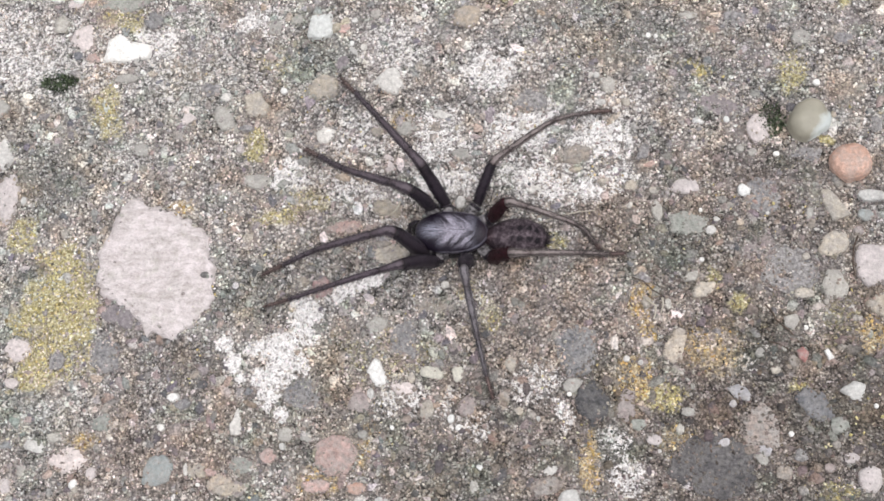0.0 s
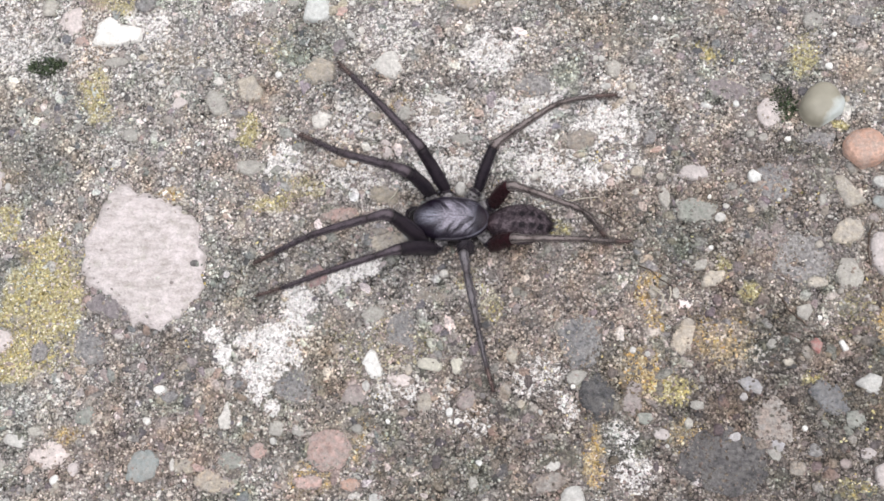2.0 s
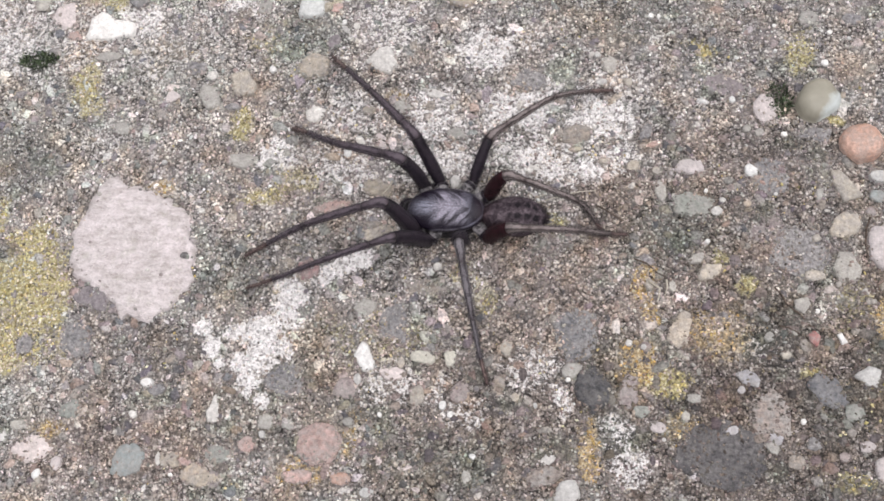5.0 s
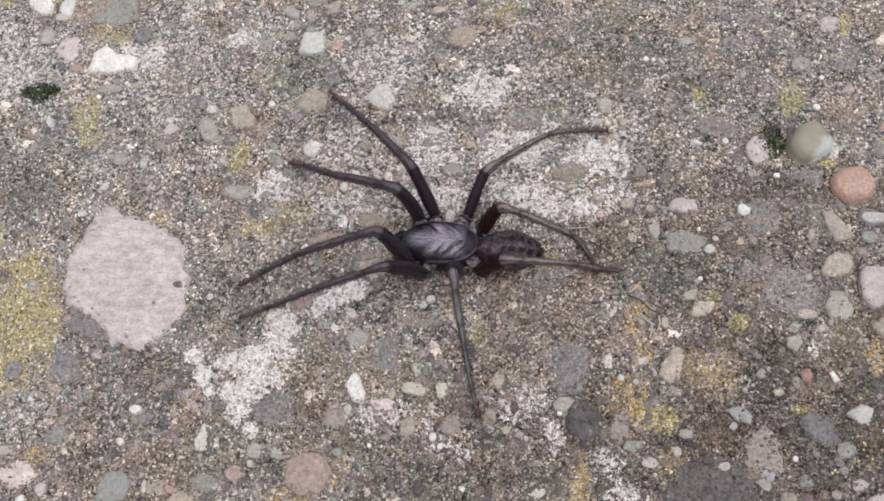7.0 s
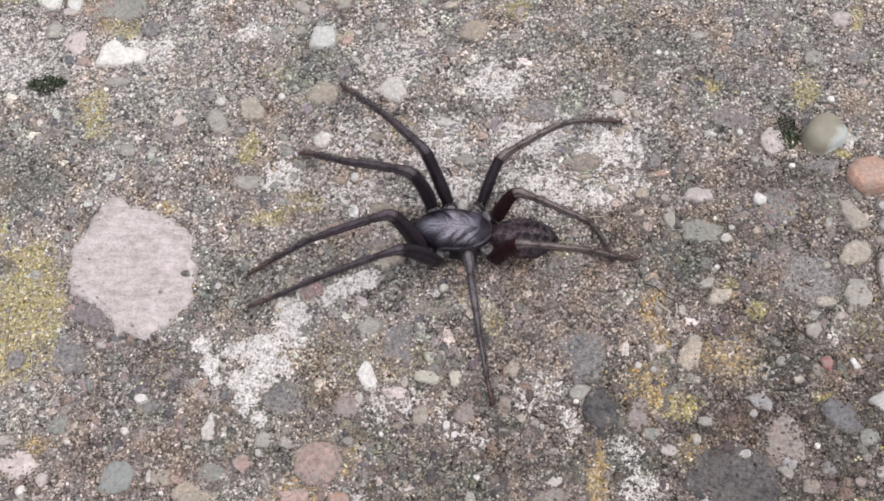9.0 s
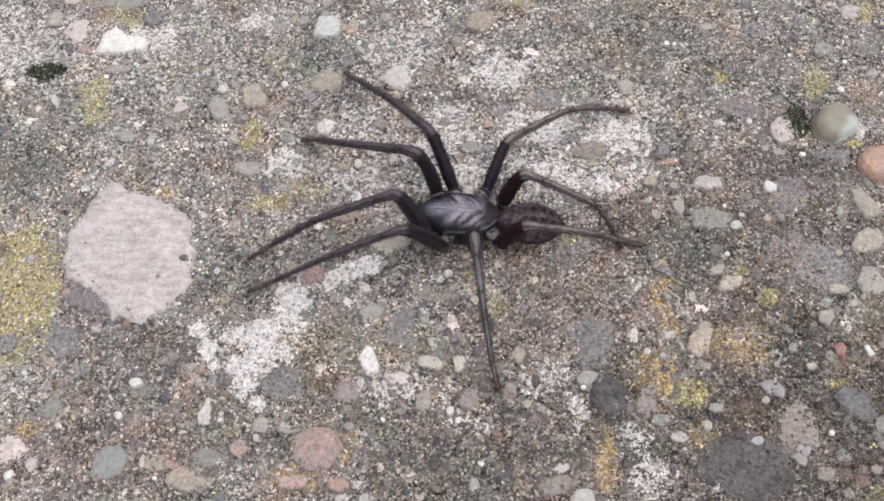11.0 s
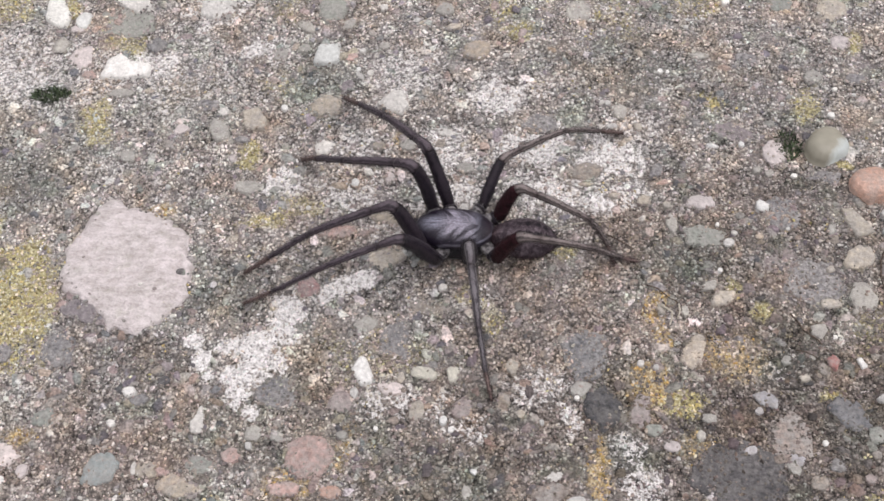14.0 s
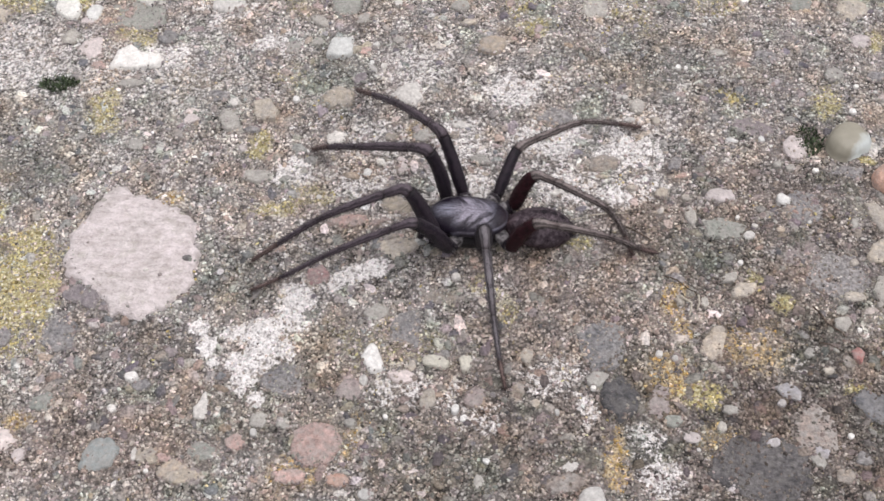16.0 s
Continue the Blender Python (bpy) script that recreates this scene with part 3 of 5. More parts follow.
def scatter(name, mat, label, xs, ys, sizes, seed, flat=0.6, sides=6, lift=0.0):
    """Many small grains joined in one mesh: low, broken lumps half sunk in what they lie on."""
    rng = np.random.RandomState(seed)
    n = len(xs)
    base = relief(xs, ys) + lift
    turn, long = rng.rand(n) * 6.283, 1.0 + 0.55 * rng.rand(n)
    flat = flat * (0.6 + 0.8 * rng.rand(n))
    slope, fall = rng.rand(n) * 6.283, 0.45 * rng.rand(n)
    rings = []
    for radius, height in ((1.05, -0.45), (0.80, 0.55)):
        for k in range(sides):
            a = k * 6.283 / sides + 0.5 * rng.rand(n)
            r = sizes * radius * (0.6 + 0.7 * rng.rand(n))
            u, v = r * np.cos(a) * long, r * np.sin(a) / long ** 0.5
            px, py = u * np.cos(turn) - v * np.sin(turn), u * np.sin(turn) + v * np.cos(turn)
            up = sizes * flat * height * (0.7 + 0.6 * rng.rand(n)) + fall * (px * np.cos(slope) + py * np.sin(slope)) - 0.08 * sizes
            rings.append(np.stack([xs + px, ys + py, base + up], 1))
    rings.append(np.stack([xs, ys, base + sizes * flat * (0.8 + 0.3 * rng.rand(n))], 1))
    per = 2 * sides + 1
    co = np.stack(rings, 1).reshape(-1, 3) * MM
    faces = []
    for k in range(sides):
        p, q = k, (k + 1) % sides
        faces += [(p, q, q + sides), (p, q + sides, p + sides), (p + sides, q + sides, 2 * sides)]
    tris = (np.array(faces)[None] + (np.arange(n) * per)[:, None, None]).reshape(-1, 3)
    me = bpy.data.meshes.new(name)
    me.vertices.add(len(co))
    me.vertices.foreach_set("co", co.ravel())
    me.loops.add(3 * len(tris))
    me.loops.foreach_set("vertex_index", tris.ravel().astype(np.int32))
    me.polygons.add(len(tris))
    me.polygons.foreach_set("loop_start", np.arange(0, 3 * len(tris), 3, dtype=np.int32))
    me.update(calc_edges=True)
    me.materials.append(mat)
    lay_stains(me, np.repeat(xs, per), np.repeat(ys, per))
    return tagged(part(name, me, ground), label, kind="stuff")


def spread(n, seed):
    rng = np.random.RandomState(seed)
    return rng.rand(n) * 172 - 94, rng.rand(n) * 112 - 50, rng


def build_grit():
    x, y, rng = spread(160000, 31)
    keep = rng.rand(len(x)) < (0.3 + 0.7 * lattice(x, y, 7.0, 33)) * (1 - 0.92 * np.minimum(cover("white", x, y), 1)) * (1 - 0.4 * np.minimum(cover("yellow", x, y), 1))
    x, y = x[keep], y[keep]
    size = (0.12 + 0.20 * rng.rand(len(x)) ** 3.0) * (0.80 + 0.36 * lattice(x, y, 16.0, 34))
    scatter("sand_grains", SAND, "coarse grey and tan sand grains bedded in the cement", x, y, size, 41, 0.75, 5)
    x, y, rng = spread(9000, 37)
    keep = rng.rand(len(x)) < (0.25 + 0.75 * lattice(x, y, 11.0, 38)) * (1 - 0.65 / (1 + np.exp(-(x - 18) / 4)) / (1 + np.exp(-(y - 22) / 4))) * (1 - np.minimum(cover("white", x, y), 1)) * (1 - 0.8 * np.minimum(cover("yellow", x, y), 1))
    x, y = x[keep], y[keep]
    scatter("stone_chips", CHIPS, "small mixed stone chips in muted colours bedded in the cement", x, y, 0.32 + 0.75 * rng.rand(len(x)) ** 3.0, 45, 0.34, 7)
    x, y, rng = spread(90000, 32)
    growth = cover("white", x, y)
    keep = rng.rand(len(x)) < np.clip(growth * 1.7 - 0.55, 0, 1)
    x, y = x[keep], y[keep]
    scatter("white_lichen", WHITE_CRUST, "chalky white crust of lichen and lime granules", x, y, 0.11 + 0.22 * rng.rand(len(x)) ** 2, 42, 0.5, 5)
    x, y, rng = spread(120000, 35)
    growth = cover("yellow", x, y)
    keep = rng.rand(len(x)) < np.clip(growth * 1.2 - 0.28, 0, 1) * 0.85 + 0.10 * np.clip(lattice(x, y, 6.0, 39) + 0.6 * lattice(x, y, 19.0, 40) - 0.95, 0, 1)
    x, y = x[keep], y[keep]
    scatter("yellow_lichen", GOLD_CRUST, "mustard-yellow granular lichen crust on the concrete", x, y, 0.10 + 0.20 * rng.rand(len(x)) ** 2, 43, 0.7, 5)
    x, y, rng = spread(120000, 36)
    growth = cover("ochre", x, y)
    keep = rng.rand(len(x)) < np.clip(growth * 1.2 - 0.28, 0, 1) * 0.95
    x, y = x[keep], y[keep]
    scatter("ochre_crust", OCHRE_CRUST, "rusty ochre granules of crust on the concrete", x, y, 0.10 + 0.20 * rng.rand(len(x)) ** 2, 44, 0.7, 5)


build_grit()


# ---- stones set in the concrete ----
COUNT = [0]
SET_STONES = []


def reach(corners, s):
    """How far a many-sided outline reaches in the direction s; corners: (degrees, millimetres)."""
    turned = sorted((radians(d), r) for d, r in corners)
    ring = [(turned[-1][0] - 2 * math.pi, turned[-1][1]), *turned, (turned[0][0] + 2 * math.pi, turned[0][1])]
    for (s0, r0), (s1, r1) in zip(ring, ring[1:]):
        if s0 <= s <= s1:
            across = r0 * math.sin(s - s0) + r1 * math.sin(s1 - s)
            return r0 * r1 * math.sin(s1 - s0) / across if across > 1e-6 and s1 - s0 < 2.6 else r0 + (r1 - r0) * (s - s0) / (s1 - s0)
    return ring[0][1]


def stone(x, y, a, b, turn, colour, height, corners=None):
    """A worn stone set in the cement, in millimetres: an uneven outline, sharp-cornered where corners are given, and a low domed top that is rough at small scale."""
    COUNT[0] += 1
    rng = random.Random(COUNT[0])
    sides, t = (88 if corners else 48 if max(a, b) > 2.5 else 28), radians(turn)
    facets, sharp = (6, 0.72) if max(a, b) > 1.0 else (7, 0.5)
    flats = [(2 * math.pi * (k + rng.uniform(-0.4, 0.4)) / facets, rng.uniform(0.74, 1.06)) for k in range(facets)]
    rough = 0.03 if height >= 1.9 else 0.05 if corners or height >= 0.5 else 0.085
    soft = 0.28 if height >= 1.9 else 0.10
    if corners and corners[0][1] > 6:
        rough, soft = 0.075, 0.06
    tip, tip_way = rng.uniform(0.0, 0.25), rng.uniform(0, 6.28)
    verts, faces, outline = [], [], []
    for k in range(sides):
        s = 2 * math.pi * k / sides
        if corners:
            r = sum(reach(corners, (s + d) % (2 * math.pi)) * w for d, w in ((-soft, 0.25), (0, 0.5), (soft, 0.25)))
        else:
            r = 1 - sharp + sharp / max(math.cos(s - way) / far for way, far in flats)
        size = 1.0 if corners else (a * b) ** 0.5
        nx, ny = r * size * math.cos(s), r * size * math.sin(s)
        r *= 1 + 1.4 * rough * noise.noise((nx * 0.7, ny * 0.7, COUNT[0])) + 0.55 * rough * noise.noise((nx * 2.4, ny * 2.4, COUNT[0] + 0.5))
        outline.append(r)
    SET_STONES.append((x, y, a, b, t, height, outline))
    profile = ((1.05, -0.9), (1.02, -0.35), (0.96, 0.30), (0.86, 0.66), (0.64, 0.90), (0.33, 0.98))
    if (corners or max(a, b) < 2.6) and height < 1.9:
        profile = ((1.04, -0.9), (1.02, -0.30), (0.985, 0.42), (0.92, 0.80), (0.68, 0.96), (0.33, 1.0))
    for ring, (grow, rise) in enumerate(profile):
        for k in range(sides):
            s, r = 2 * math.pi * k / sides, outline[k]
            px, py = a * r * grow * math.cos(s), b * r * grow * math.sin(s)
            up = rise * height * (1 + tip * grow * math.cos(s - tip_way)) if ring else -0.9
            up += (0.22 * height ** 0.5 * noise.noise((px * 0.9 + COUNT[0] * 7.0, py * 0.9, 3.0)) + 0.07 * noise.noise((px * 3.1, py * 3.1, COUNT[0]))) if ring > 0 and height < 1.9 else 0
            verts.append(((px * math.cos(t) - py * math.sin(t)) * MM, (px * math.sin(t) + py * math.cos(t)) * MM, up * MM))
    verts.append((0, 0, height * MM))
    for ring in range(len(profile) - 1):
        for k in range(sides):
            p, q = ring * sides + k, ring * sides + (k + 1) % sides
            faces.append((p, q, q + sides, p + sides))
    top = (len(profile) - 1) * sides
    faces += [(top + k, top + (k + 1) % sides, len(verts) - 1) for k in range(sides)]
    ob = part("stone", mesh_of("stone", verts, faces, STONE[colour]), ground)
    ob.location = (x * MM, y * MM, -0.16 * MM)
    return ob


def grain_the_stones():
    """Sand that clings to the rims of the set stones, and cement skin left on the flat ones."""
    rng = np.random.RandomState(77)
    xs, ys, up = [], [], []
    for x, y, a, b, turn, height, outline in SET_STONES:
        mean = sum(outline) / len(outline)
        wide, deep = a * mean, b * mean
        if max(wide, deep) < 0.7 or height > 1.6:
            continue
        n = int((9.0 if max(wide, deep) > 6 else 14.0) * (wide + deep))
        s, r = rng.rand(n) * 6.283, 1.10 - 0.26 * rng.rand(n) ** 1.3
        if height <= 0.65:
            m = int((4.2 if height <= 0.2 else 2.6 if height <= 0.35 else 1.3) * wide * deep)
            s, r = np.concatenate([s, rng.rand(m) * 6.283]), np.concatenate([r, 0.9 * np.sqrt(rng.rand(m))])
        far = r * np.interp(s, np.linspace(0, 2 * math.pi, len(outline) + 1), [*outline, outline[0]])
        u, v = a * far * np.cos(s), b * far * np.sin(s)
        xs.append(x + u * math.cos(turn) - v * math.sin(turn))
        ys.append(y + u * math.sin(turn) + v * math.cos(turn))
        up.append(np.interp(r, [0, 0.64, 0.88, 0.97, 1.02], [1.0, 0.94, 0.76, 0.38, 0.0]) * height - 0.16)
    xs, ys, up = np.concatenate(xs), np.concatenate(ys), np.concatenate(up)
    size = 0.11 + 0.24 * rng.rand(len(xs)) ** 2.5
    scatter("clinging_sand", RIM_SAND, "fine sand and cement skin clinging to the set stones", xs, ys, size, 78, 0.5, 5, np.maximum(up - relief(xs, ys), 0.0))


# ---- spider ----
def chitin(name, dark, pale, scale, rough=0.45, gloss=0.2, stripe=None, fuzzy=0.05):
    """Hairy hide of the spider; stripe: the colour of the short hairs, and of a painted highlight, that run along the
    upper side of a leg.
    """
    mat, n, l, shader = material(name)
    at = n.new("ShaderNodeTexCoord").outputs["Object"]
    fuzz = noise_of(n, l, at, scale, 4, 0.7)
    fine = noise_of(n, l, at, 5200, 2, 0.7)
    colour = mix(n, l, ramp(n, l, fuzz, (0.38, (0, 0, 0)), (0.72, (1, 1, 1))), dark, pale)
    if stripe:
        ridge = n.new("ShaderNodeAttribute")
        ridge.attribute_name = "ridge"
        # pale bands on the upper side: hair colour plus gloss, both painted in
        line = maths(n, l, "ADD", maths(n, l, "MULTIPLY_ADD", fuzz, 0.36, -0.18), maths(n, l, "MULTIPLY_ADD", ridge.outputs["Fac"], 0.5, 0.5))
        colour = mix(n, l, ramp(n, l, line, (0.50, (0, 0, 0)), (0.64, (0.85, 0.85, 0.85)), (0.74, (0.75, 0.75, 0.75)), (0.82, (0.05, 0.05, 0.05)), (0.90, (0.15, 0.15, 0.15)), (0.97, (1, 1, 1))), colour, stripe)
        joint = n.new("ShaderNodeAttribute")
        joint.attribute_name = "along"
        colour = mix(n, l, 1.0, colour, ramp(n, l, joint.outputs["Fac"], (0.0, (0.5, 0.46, 0.46)), (0.14, (1, 1, 1)), (0.55, (1.1, 1.1, 1.1)), (0.86, (0.85, 0.82, 0.82)), (1.0, (0.5, 0.46, 0.46))), "MULTIPLY")
    l.new(colour, shader.inputs["Base Color"])
    shader.inputs["Roughness"].default_value = rough
    shader.inputs["Specular IOR Level"].default_value = gloss
    shader.inputs["Sheen Weight"].default_value, shader.inputs["Sheen Roughness"].default_value = fuzzy, 0.5
    bump(n, l, shader, maths(n, l, "ADD", fine, fuzz), 0.00012, 0.8)
    return mat


def carapace_material():
    """Black-brown shield: a broad band of pale grey hairs down the head, rays behind it from the middle pit, dark flanks and a pale rim."""
    mat, n, l, shader = material("carapace_hairs")
    at = n.new("ShaderNodeTexCoord").outputs["Object"]
    axis = node(n, l, "ShaderNodeSeparateXYZ", at)
    x, y = maths(n, l, "MULTIPLY", axis.outputs[0], 1000.0), maths(n, l, "MULTIPLY", axis.outputs[1], 1000.0)
    stir = noise_of(n, l, at, 420, 3, 0.6)
    wide = maths(n, l, "ABSOLUTE", y)
    comb = node(n, l, "ShaderNodeCombineXYZ", maths(n, l, "MULTIPLY", x, 0.35), maths(n, l, "MULTIPLY", y, 2.6)).outputs[0]
    comb = noise_of(n, l, comb, 1.3, 5, 0.7)
    edge = maths(n, l, "ADD", wide, maths(n, l, "MULTIPLY_ADD", comb, 2.8, -1.4))
    band = ramp(n, l, maths(n, l, "MULTIPLY", edge, 0.25), (0.12, (1, 1, 1)), (0.38, (0, 0, 0)))
    front = ramp(n, l, maths(n, l, "MULTIPLY_ADD", x, 0.1, 0.5), (0.0, (0.1, 0.1, 0.1)), (0.16, (0.7, 0.7, 0.7)), (0.40, (0.8, 0.8, 0.8)), (0.60, (1, 1, 1)), (0.80, (0.05, 0.05, 0.05)))
    band = maths(n, l, "MULTIPLY", maths(n, l, "MULTIPLY", band, front), ramp(n, l, comb, (0.36, (0.12, 0.12, 0.12)), (0.60, (1, 1, 1))))
    slant = maths(n, l, "MULTIPLY_ADD", wide, 0.9, maths(n, l, "MULTIPLY_ADD", stir, 3.0, x))
    side = maths(n, l, "MULTIPLY", maths(n, l, "SIGN", y), 3.7)
    teeth = node(n, l, "ShaderNodeCombineXYZ", maths(n, l, "MULTIPLY", slant, 0.95), maths(n, l, "MULTIPLY", wide, 0.22), side).outputs[0]
    rays = ramp(n, l, noise_of(n, l, teeth, 1.0, 2, 0.5), (0.42, (0, 0, 0)), (0.58, (0.85, 0.85, 0.85)))
    behind = ramp(n, l, maths(n, l, "MULTIPLY_ADD", x, 0.1, 0.5), (0.22, (0, 0, 0)), (0.42, (1, 1, 1)), (0.74, (0.9, 0.9, 0.9)), (0.90, (0, 0, 0)))
    rays = maths(n, l, "MULTIPLY", maths(n, l, "MULTIPLY", rays, behind), ramp(n, l, maths(n, l, "MULTIPLY", wide, 0.25), (0.0, (0.75, 0.75, 0.75)), (0.25, (0.85, 0.85, 0.85)), (0.45, (0.8, 0.8, 0.8)), (0.70, (0.05, 0.05, 0.05))))
    u, v = maths(n, l, "MULTIPLY", x, 0.1754), maths(n, l, "MULTIPLY", y, 0.2985)
    back = maths(n, l, "SQRT", maths(n, l, "ADD", maths(n, l, "POWER", maths(n, l, "MAXIMUM", u, 0.0), 2.0), maths(n, l, "MULTIPLY", v, v)))
    rim = maths(n, l, "MAXIMUM", maths(n, l, "ABSOLUTE", v), back)
    rim = maths(n, l, "MULTIPLY", ramp(n, l, rim, (0.91, (0, 0, 0)), (0.955, (0.42, 0.42, 0.42)), (0.99, (0.05, 0.05, 0.05))), ramp(n, l, stir, (0.35, (0.3, 0.3, 0.3)), (0.6, (1, 1, 1))))
    streak = maths(n, l, "MAXIMUM", maths(n, l, "MAXIMUM", band, rays), rim)
    pale = mix(n, l, behind, (0.37, 0.37, 0.46), (0.36, 0.33, 0.40))
    colour = mix(n, l, streak, (0.012, 0.008, 0.016), pale)
    colour = mix(n, l, ramp(n, l, maths(n, l, "MULTIPLY_ADD", x, 0.1, 0.5), (0.88, (0, 0, 0)), (1.0, (0.4, 0.4, 0.4))), colour, (0.035, 0.02, 0.023))
    hair = noise_of(n, l, at, 4200, 3, 0.7)
    colour = mix(n, l, 1.0, colour, ramp(n, l, hair, (0.3, (0.5, 0.5, 0.5)), (0.65, (1.25, 1.25, 1.25))), "MULTIPLY")
    l.new(colour, shader.inputs["Base Color"])
    shader.inputs["Roughness"].default_value = 0.36
    shader.inputs["Specular IOR Level"].default_value = 0.24
    bump(n, l, shader, hair, 0.00012, 0.5)
    return mat


def abdomen_material():
    """Purple-grey velvet with two rows of dark dots along the back; the shade low on its sides is painted in."""
    mat, n, l, shader = material("abdomen_velvet")
    at = n.new("ShaderNodeTexCoord").outputs["Object"]
    axis = node(n, l, "ShaderNodeSeparateXYZ", at)
    stir = maths(n, l, "MULTIPLY_ADD", noise_of(n, l, at, 600, 4, 0.7), 0.0020, -0.0010)
    x = maths(n, l, "ADD", axis.outputs[0], stir)
    step = maths(n, l, "SUBTRACT", maths(n, l, "PINGPONG", x, 0.0014), 0.0007)
    side = maths(n, l, "SUBTRACT", maths(n, l, "ABSOLUTE", maths(n, l, "ADD", axis.outputs[1], stir)), 0.0008)
    r = maths(n, l, "SQRT", maths(n, l, "ADD", maths(n, l, "MULTIPLY", step, step), maths(n, l, "MULTIPLY", side, side)))
    dots = ramp(n, l, maths(n, l, "MULTIPLY", r, 1000.0), (0.30, (1, 1, 1)), (0.62, (0, 0, 0)))
    back = ramp(n, l, maths(n, l, "MULTIPLY_ADD", axis.outputs[0], 200.0, 0.5), (0.30, (0, 0, 0)), (0.46, (1, 1, 1)))
    velvet = ramp(n, l, noise_of(n, l, at, 1100, 5, 0.8), (0.36, (0.016, 0.011, 0.014)), (0.5, (0.060, 0.044, 0.053)), (0.66, (0.17, 0.135, 0.15)))
    waist = ramp(n, l, maths(n, l, "MULTIPLY_ADD", axis.outputs[0], 100.0, 0.5), (0.02, (0.9, 0.9, 0.9)), (0.22, (0, 0, 0)))
    # shade on the lower sides, put into the colour by height
    flank_shade = ramp(n, l, maths(n, l, "MULTIPLY_ADD", axis.outputs[2], 200.0, 0.5), (0.30, (0.75, 0.75, 0.75)), (0.58, (0, 0, 0)))
    velvet = mix(n, l, maths(n, l, "MAXIMUM", waist, flank_shade), velvet, mix(n, l, 1.0, velvet, (0.42, 0.26, 0.27), "MULTIPLY"))
    colour = mix(n, l, maths(n, l, "MULTIPLY", dots, back), velvet, (0.012, 0.009, 0.012))
    l.new(colour, shader.inputs["Base Color"])
    shader.inputs["Roughness"].default_value = 0.6
    shader.inputs["Specular IOR Level"].default_value = 0.15
    bump(n, l, shader, noise_of(n, l, at, 4500, 2, 0.7), 0.0001, 0.7)
    return mat


CARAPACE, ABDOMEN = carapace_material(), abdomen_material()
# FEMUR's stripe is a thin highlight painted along the thigh.
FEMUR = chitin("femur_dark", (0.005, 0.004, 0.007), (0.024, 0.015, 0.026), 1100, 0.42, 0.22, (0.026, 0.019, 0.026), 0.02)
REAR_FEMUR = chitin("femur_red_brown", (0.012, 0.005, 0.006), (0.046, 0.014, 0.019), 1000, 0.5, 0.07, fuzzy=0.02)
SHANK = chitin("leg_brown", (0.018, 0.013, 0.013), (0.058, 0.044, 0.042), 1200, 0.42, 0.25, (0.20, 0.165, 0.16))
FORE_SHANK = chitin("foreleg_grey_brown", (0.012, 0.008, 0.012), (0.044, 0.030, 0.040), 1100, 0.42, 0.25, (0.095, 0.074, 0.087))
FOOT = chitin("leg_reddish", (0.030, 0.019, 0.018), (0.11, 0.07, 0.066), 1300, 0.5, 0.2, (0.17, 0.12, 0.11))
JAW = chitin("jaw_black", (0.007, 0.006, 0.007), (0.018, 0.014, 0.017), 900, 0.35, 0.15)
PALE_HAIR = chitin("grey_hair", (0.02, 0.018, 0.019), (0.24, 0.22, 0.22), 1900, 0.7)
COXA = chitin("mottled_hip", (0.012, 0.010, 0.012), (0.36, 0.335, 0.345), 1200, 0.6, 0.15)
# Paler, greyer shank for one front leg: the sky light on it is in its colour.
SKYLIT_SHANK = chitin("leg_grey", (0.022, 0.018, 0.021), (0.075, 0.064, 0.070), 1100, 0.4, 0.25, (0.165, 0.148, 0.160))
STRAW = chitin("dry_straw", (0.36, 0.32, 0.26), (0.56, 0.51, 0.44), 800, 0.7)
TWIG = chitin("dark_twig", (0.045, 0.034, 0.028), (0.16, 0.115, 0.09), 1400, 0.8)


def tube(path, radii, sides=12, flat=1.0, hairs=0, seed=0, hair_length=0.6):
    """Vertices and faces (mm) of a rounded tube through the points, with fine bristles standing off it."""
    rng = random.Random(seed)
    points = [Vector(p) for p in path]
    verts, faces, frames = [], [], []
    up = Vector((0, 0, 1))
    for k, p in enumerate(points):
        way = (points[min(k + 1, len(points) - 1)] - points[max(k - 1, 0)]).normalized()
        side = way.cross(up)
        side = side.normalized() if side.length > 1e-3 else Vector((1, 0, 0))
        rise = side.cross(way).normalized()
        frames.append((p, side, rise, way))
        for s in range(sides):
            a = 2 * math.pi * s / sides
            verts.append(p + side * math.cos(a) * radii[k] + rise * math.sin(a) * radii[k] * flat)
    for k in range(len(points) - 1):
        for s in range(sides):
            p, q = k * sides + s, k * sides + (s + 1) % sides
            faces.append((p, q, q + sides, p + sides))
    faces.append(tuple(range(sides - 1, -1, -1)))
    faces.append(tuple(range((len(points) - 1) * sides, len(points) * sides)))
    for _ in range(hairs):
        k = rng.randrange(len(points) - 1)
        g = rng.random()
        p, side, rise, way = frames[k]
        r = radii[k] * (1 - g) + radii[k + 1] * g
        a = rng.uniform(0, 2 * math.pi)
        out = side * math.cos(a) + rise * math.sin(a)
        root = p.lerp(frames[k + 1][0], g) + out * r * 0.9
        end = root + (out * rng.uniform(0.5, 1.0) + way * rng.uniform(0.3, 0.9)) * hair_length * rng.uniform(0.5, 1.1)
        thin = 0.03
        n = len(verts)
        across = out.cross(way).normalized() * thin
        verts += [root + across, root - across, root + way * thin * 2, end]
        faces += [(n, n + 1, n + 3), (n + 1, n + 2, n + 3), (n + 2, n, n + 3)]
    return verts, faces


